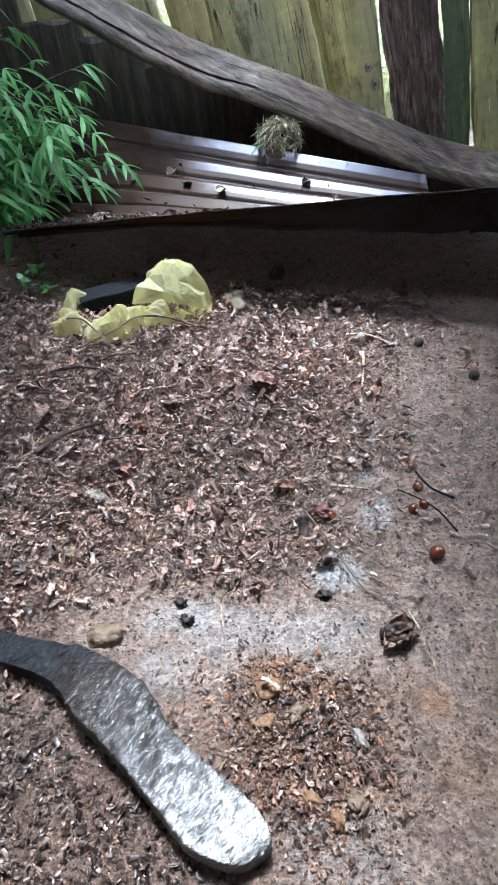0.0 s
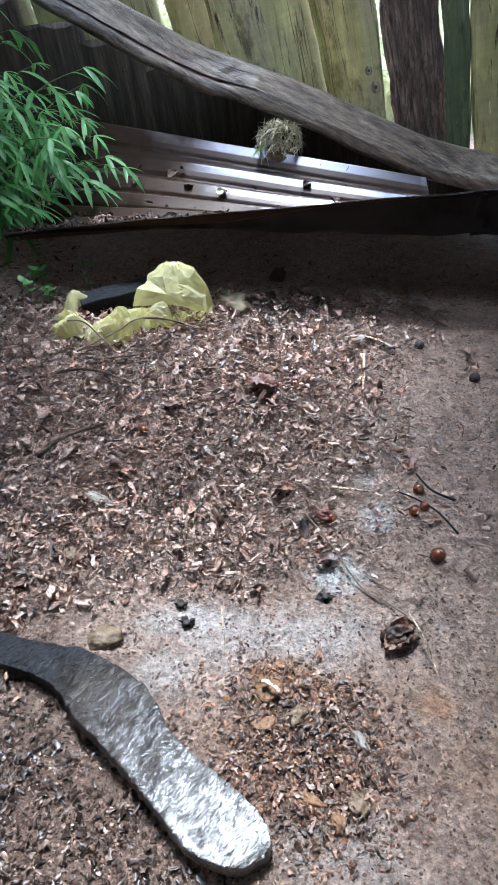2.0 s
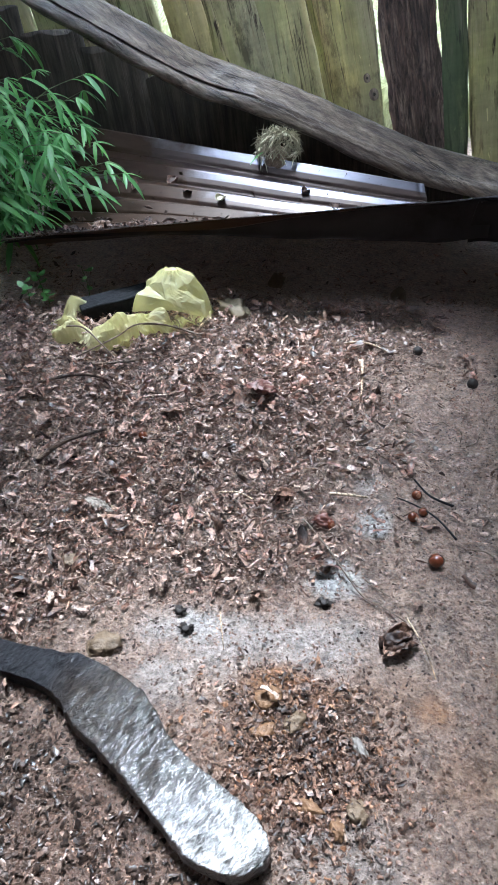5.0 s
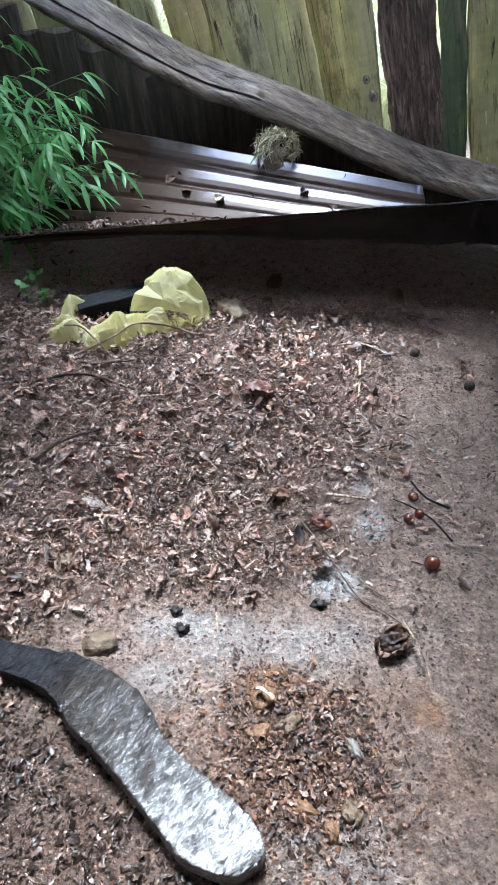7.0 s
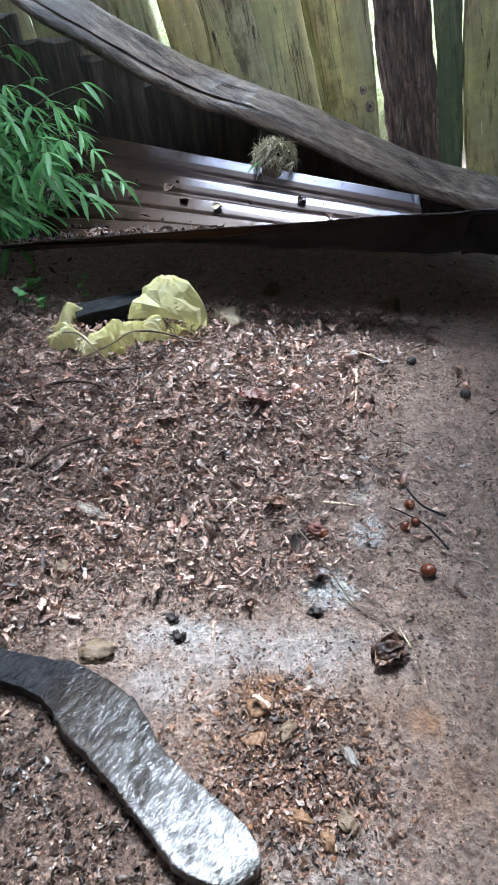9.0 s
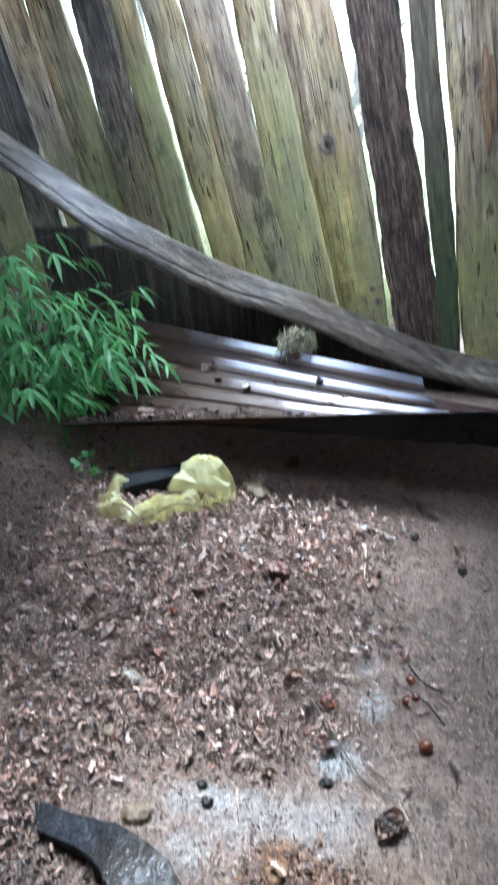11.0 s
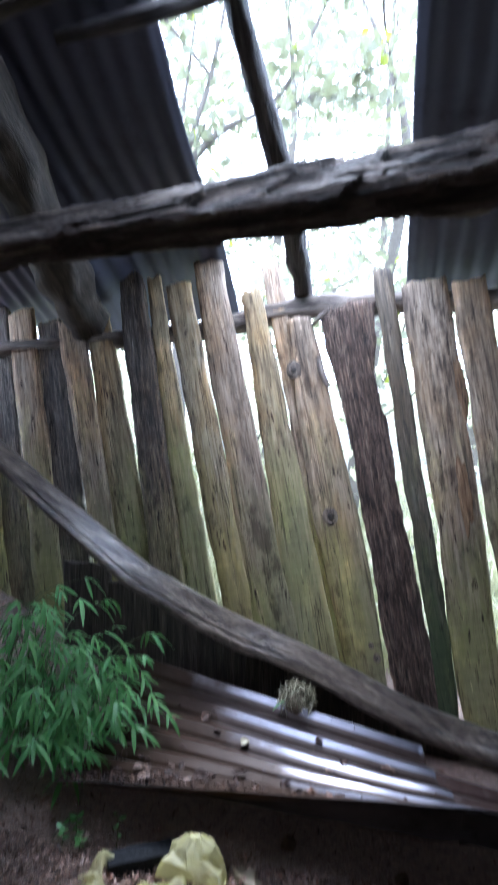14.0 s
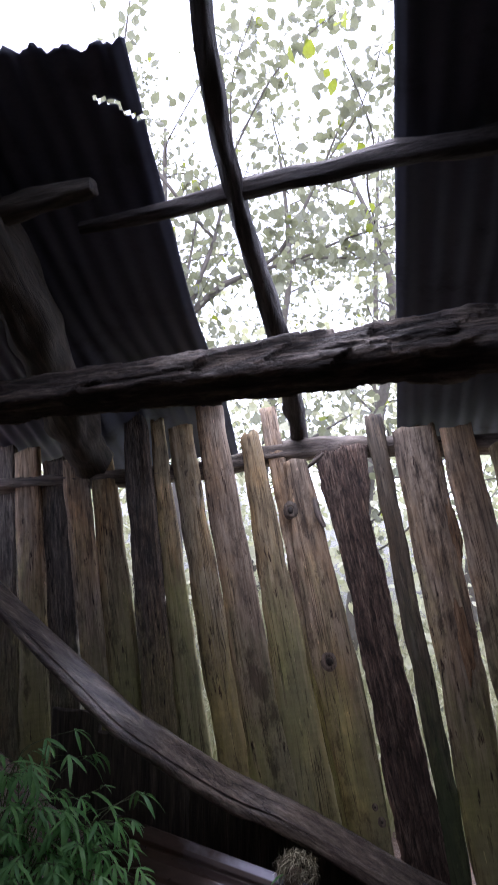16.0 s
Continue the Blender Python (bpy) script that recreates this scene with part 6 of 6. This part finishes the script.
def build_tree(x, y, height, limbs, leaves, size, seed, label, lime=0):
    r = random.Random(seed)
    z0 = ground_height(x, y)
    tree = empty("tree", label, "tree", "trees outside", m=Matrix.Translation((x, y, z0)))
    trunk = [(0, 0, -0.1), (r.uniform(-0.1, 0.1), 0, height * 0.35), (r.uniform(-0.2, 0.2), r.uniform(-0.2, 0.1), height * 0.7), (r.uniform(-0.3, 0.3), r.uniform(-0.3, 0.1), height)]
    v, f, m = tube(trunk, [0.07, 0.05, 0.035, 0.012], 40, 10, 0.15, seed)
    part("trunk", mesh("trunk", v, f, M_TRUNK), tree, m)
    tl = spline(trunk, 40)
    centers = []
    for k in range(limbs):
        p = tl[int(8 + 30 * k / limbs)]
        a = r.uniform(0, 2 * math.pi) if k % 3 else r.uniform(-2.4, -0.7)
        ln = r.uniform(0.9, 2.3) * (1 - 0.35 * k / limbs)
        pts = [p]
        for s in (0.33, 0.66, 1.0):
            pts.append(p + Vector((ln * s * math.cos(a) + r.gauss(0, 0.09), ln * s * math.sin(a) + r.gauss(0, 0.09), ln * s * r.uniform(0.1, 0.5) + r.gauss(0, 0.06))))
        v, f, m = tube([tuple(q) for q in pts], [0.011, 0.006, 0.003], 22, 6, 0.12, k)
        part("limb", mesh("limb", v, f, M_TRUNK), tree, m)
        ll = spline(pts, 24)
        for q in range(int(leaves / limbs)):
            c = ll[r.randrange(4, 24)]
            t = abs(r.gauss(0, 0.26))
            d = Vector((r.gauss(0, 1), r.gauss(0, 1), r.gauss(0, 0.8))).normalized()
            centers.append(tuple(c + d * t))
    part("crown", tree_leaf_mesh("crown", centers, r, size, M_CROWN), tree)
    if lime:
        part("crown", tree_leaf_mesh("crown", r.sample(centers, lime), r, size, M_LIME), tree, Matrix.Translation((0.03, -0.04, 0.02)), "yellow-green backlit leaves")




def build_branchy_tree():
    """The nearest tree, whose bare branches show against the sky."""
    x0, y0 = -0.7, 3.85
    o = Vector((x0, y0, ground_height(x0, y0)))
    tree = empty("tree", "near tree with thin crooked branches and pale backlit leaves", "tree", "trees outside", m=Matrix.Translation(o))
    limbs = (
        ("trunk", [tuple(o - Vector((0, 0, 0.1))), (-0.82, 3.75, 1.6), (-0.89, 3.7, 2.65), (-0.83, 3.7, 3.07), (-0.75, 3.7, 3.42), (-0.68, 3.72, 4.1)], [0.05, 0.04, 0.03, 0.02, 0.014, 0.008], 90),
        ("limb", [(-0.88, 3.7, 2.8), (-0.67, 3.7, 3.04), (-0.44, 3.7, 3.17), (-0.17, 3.7, 3.27), (0.21, 3.7, 3.47), (0.6, 3.7, 3.62)], [0.03, 0.028, 0.016, 0.012, 0.009, 0.005], 200),
        ("limb", [(-0.42, 3.7, 3.18), (-0.01, 3.7, 3.3), (0.3, 3.68, 3.31), (0.7, 3.66, 3.40)], [0.012, 0.009, 0.007, 0.004], 110),
        ("limb", [(-0.42, 3.7, 3.18), (-0.27, 3.7, 3.34), (-0.15, 3.7, 3.61), (-0.02, 3.7, 3.99), (0.12, 3.7, 4.45)], [0.014, 0.016, 0.013, 0.009, 0.005], 130),
        ("limb", [(-0.89, 3.7, 2.6), (-0.92, 3.7, 2.94), (-0.9, 3.7, 3.33), (-0.88, 3.7, 3.75)], [0.014, 0.012, 0.009, 0.006], 110),
        ("limb", [(-0.75, 3.72, 3.42), (-1.2, 3.7, 3.9), (-1.55, 3.7, 4.4), (-1.6, 3.7, 4.84), (-1.61, 3.7, 5.6)], [0.014, 0.014, 0.012, 0.009, 0.005], 160),
        ("limb", [(-0.85, 3.74, 1.7), (-0.4, 3.7, 1.80), (-0.06, 3.7, 1.93), (0.08, 3.7, 2.04), (0.3, 3.7, 2.2)], [0.02, 0.02, 0.016, 0.012, 0.006], 120),
        ("limb", [(-0.68, 3.72, 4.1), (-0.45, 3.6, 4.6), (-0.2, 3.5, 4.9), (0.05, 3.4, 5.05)], [0.008, 0.007, 0.005, 0.003], 150),
        ("limb", [(-0.68, 3.72, 4.1), (-0.72, 3.6, 4.6), (-0.6, 3.5, 5.1)], [0.008, 0.006, 0.003], 110),
        ("limb", [(-0.02, 3.7, 3.99), (0.2, 3.5, 4.3), (0.32, 3.2, 4.6)], [0.007, 0.005, 0.003], 110),
    )
    r = random.Random(41)
    centers = []
    for k, (name, pts, rad, count) in enumerate(limbs):
        v, f, m = tube(pts, rad, 40, 8, 0.2, k * 3.1)
        part(name, mesh(name, v, f, M_TRUNK), tree, Matrix.Translation(-o) @ m)
        line = spline(pts, 40)
        for q in range(count):
            c = line[r.randrange(12, 40)] - o
            d = Vector((r.gauss(0, 1), r.gauss(0, 1), r.gauss(0, 0.8)))
            centers.append(tuple(c + d * 0.14))
    part("crown", tree_leaf_mesh("crown", centers, r, (0.05, 0.10), M_CROWN), tree)
    for spot in ((0.0, 3.0, 4.50), (0.05, 3.0, 4.62), (0.02, 3.0, 4.12), (-0.06, 3.0, 4.22), (-0.16, 3.05, 4.3), (-0.29, 3.1, 4.45), (-0.86, 3.0, 3.1)):
        part("leaf", tree_leaf_mesh("leaf", [tuple(Vector(spot) - o)], r, (0.09, 0.13), M_LIME), tree, None, "large yellow-green leaf over the roof gap")
    part("crown", tree_leaf_mesh("crown", r.sample(centers, 36), r, (0.06, 0.10), M_LIME), tree, Matrix.Translation((0.04, -0.05, 0.03)), "yellow-green backlit leaves")


build_branchy_tree()
build_tree(0.45, 4.6, 4.2, 12, 520, (0.05, 0.09), 2, "slim tree with backlit green leaves behind the shed", 20)
build_tree(-1.3, 5.0, 4.4, 12, 620, (0.05, 0.09), 7, "slim tree with backlit green leaves behind the shed", 20)
build_tree(1.7, 5.8, 5.0, 16, 900, (0.045, 0.085), 12, "slim tree with backlit green leaves behind the shed", 20)
build_tree(-0.4, 6.8, 5.6, 22, 2600, (0.04, 0.07), 17, "bushy tree on the slope behind the shed", 30)
build_tree(-2.7, 6.6, 5.6, 18, 2200, (0.04, 0.08), 23, "bushy tree on the slope behind the shed", 20)
build_tree(1.0, 8.2, 6.4, 22, 2600, (0.045, 0.08), 29, "bushy tree on the slope behind the shed", 20)


def build_hill_grass():
    r = np.random.default_rng(31)
    verts, faces = [], []
    for k in range(14000):
        x, y = r.uniform(-2.6, 2.2), 2.75 + 3.2 * r.random() ** 1.5
        if y < 2.72 - 0.2 * x:
            continue
        z = ground_height(x, y)
        h, a, w = r.uniform(0.06, 0.28), r.uniform(0, 6.3), r.uniform(0.003, 0.007)
        dx, dy = h * 0.6 * math.cos(a), h * 0.6 * math.sin(a)
        b0 = len(verts)
        verts += [(x - w, y, z), (x + w, y, z), (x + 0.4 * dx + w, y + 0.4 * dy, z + 0.7 * h), (x + 0.4 * dx - w, y + 0.4 * dy, z + 0.7 * h), (x + dx, y + dy, z + h * 0.9)]
        faces += [(b0, b0 + 1, b0 + 2, b0 + 3), (b0 + 3, b0 + 2, b0 + 4)]
    thing("hill_grass", mesh("hill_grass", verts, faces, M_GRASS, False), "pale overgrown grass on the slope behind the fence", "grass", kind="stuff")


build_hill_grass()


def build_thicket():
    """Uncountable leaves and stalks of the overgrown slope, thinning out upwards."""
    r = random.Random(77)
    centers = []
    while len(centers) < 10000:
        x, y = r.uniform(-4.5, 4.0), r.uniform(4.0, 8.5)
        h = abs(r.gauss(0, 1.5)) + 0.1
        if h < 4.5 and nz(x * 1.2, y * 1.2, h * 1.2) > -0.25:
            centers.append((x, y, ground_height(x, y) + h))
    thing("thicket", tree_leaf_mesh("thicket", centers, r, (0.05, 0.12), M_THICKET), "pale overgrown thicket on the slope behind the fence", "thicket", kind="stuff")


build_thicket()
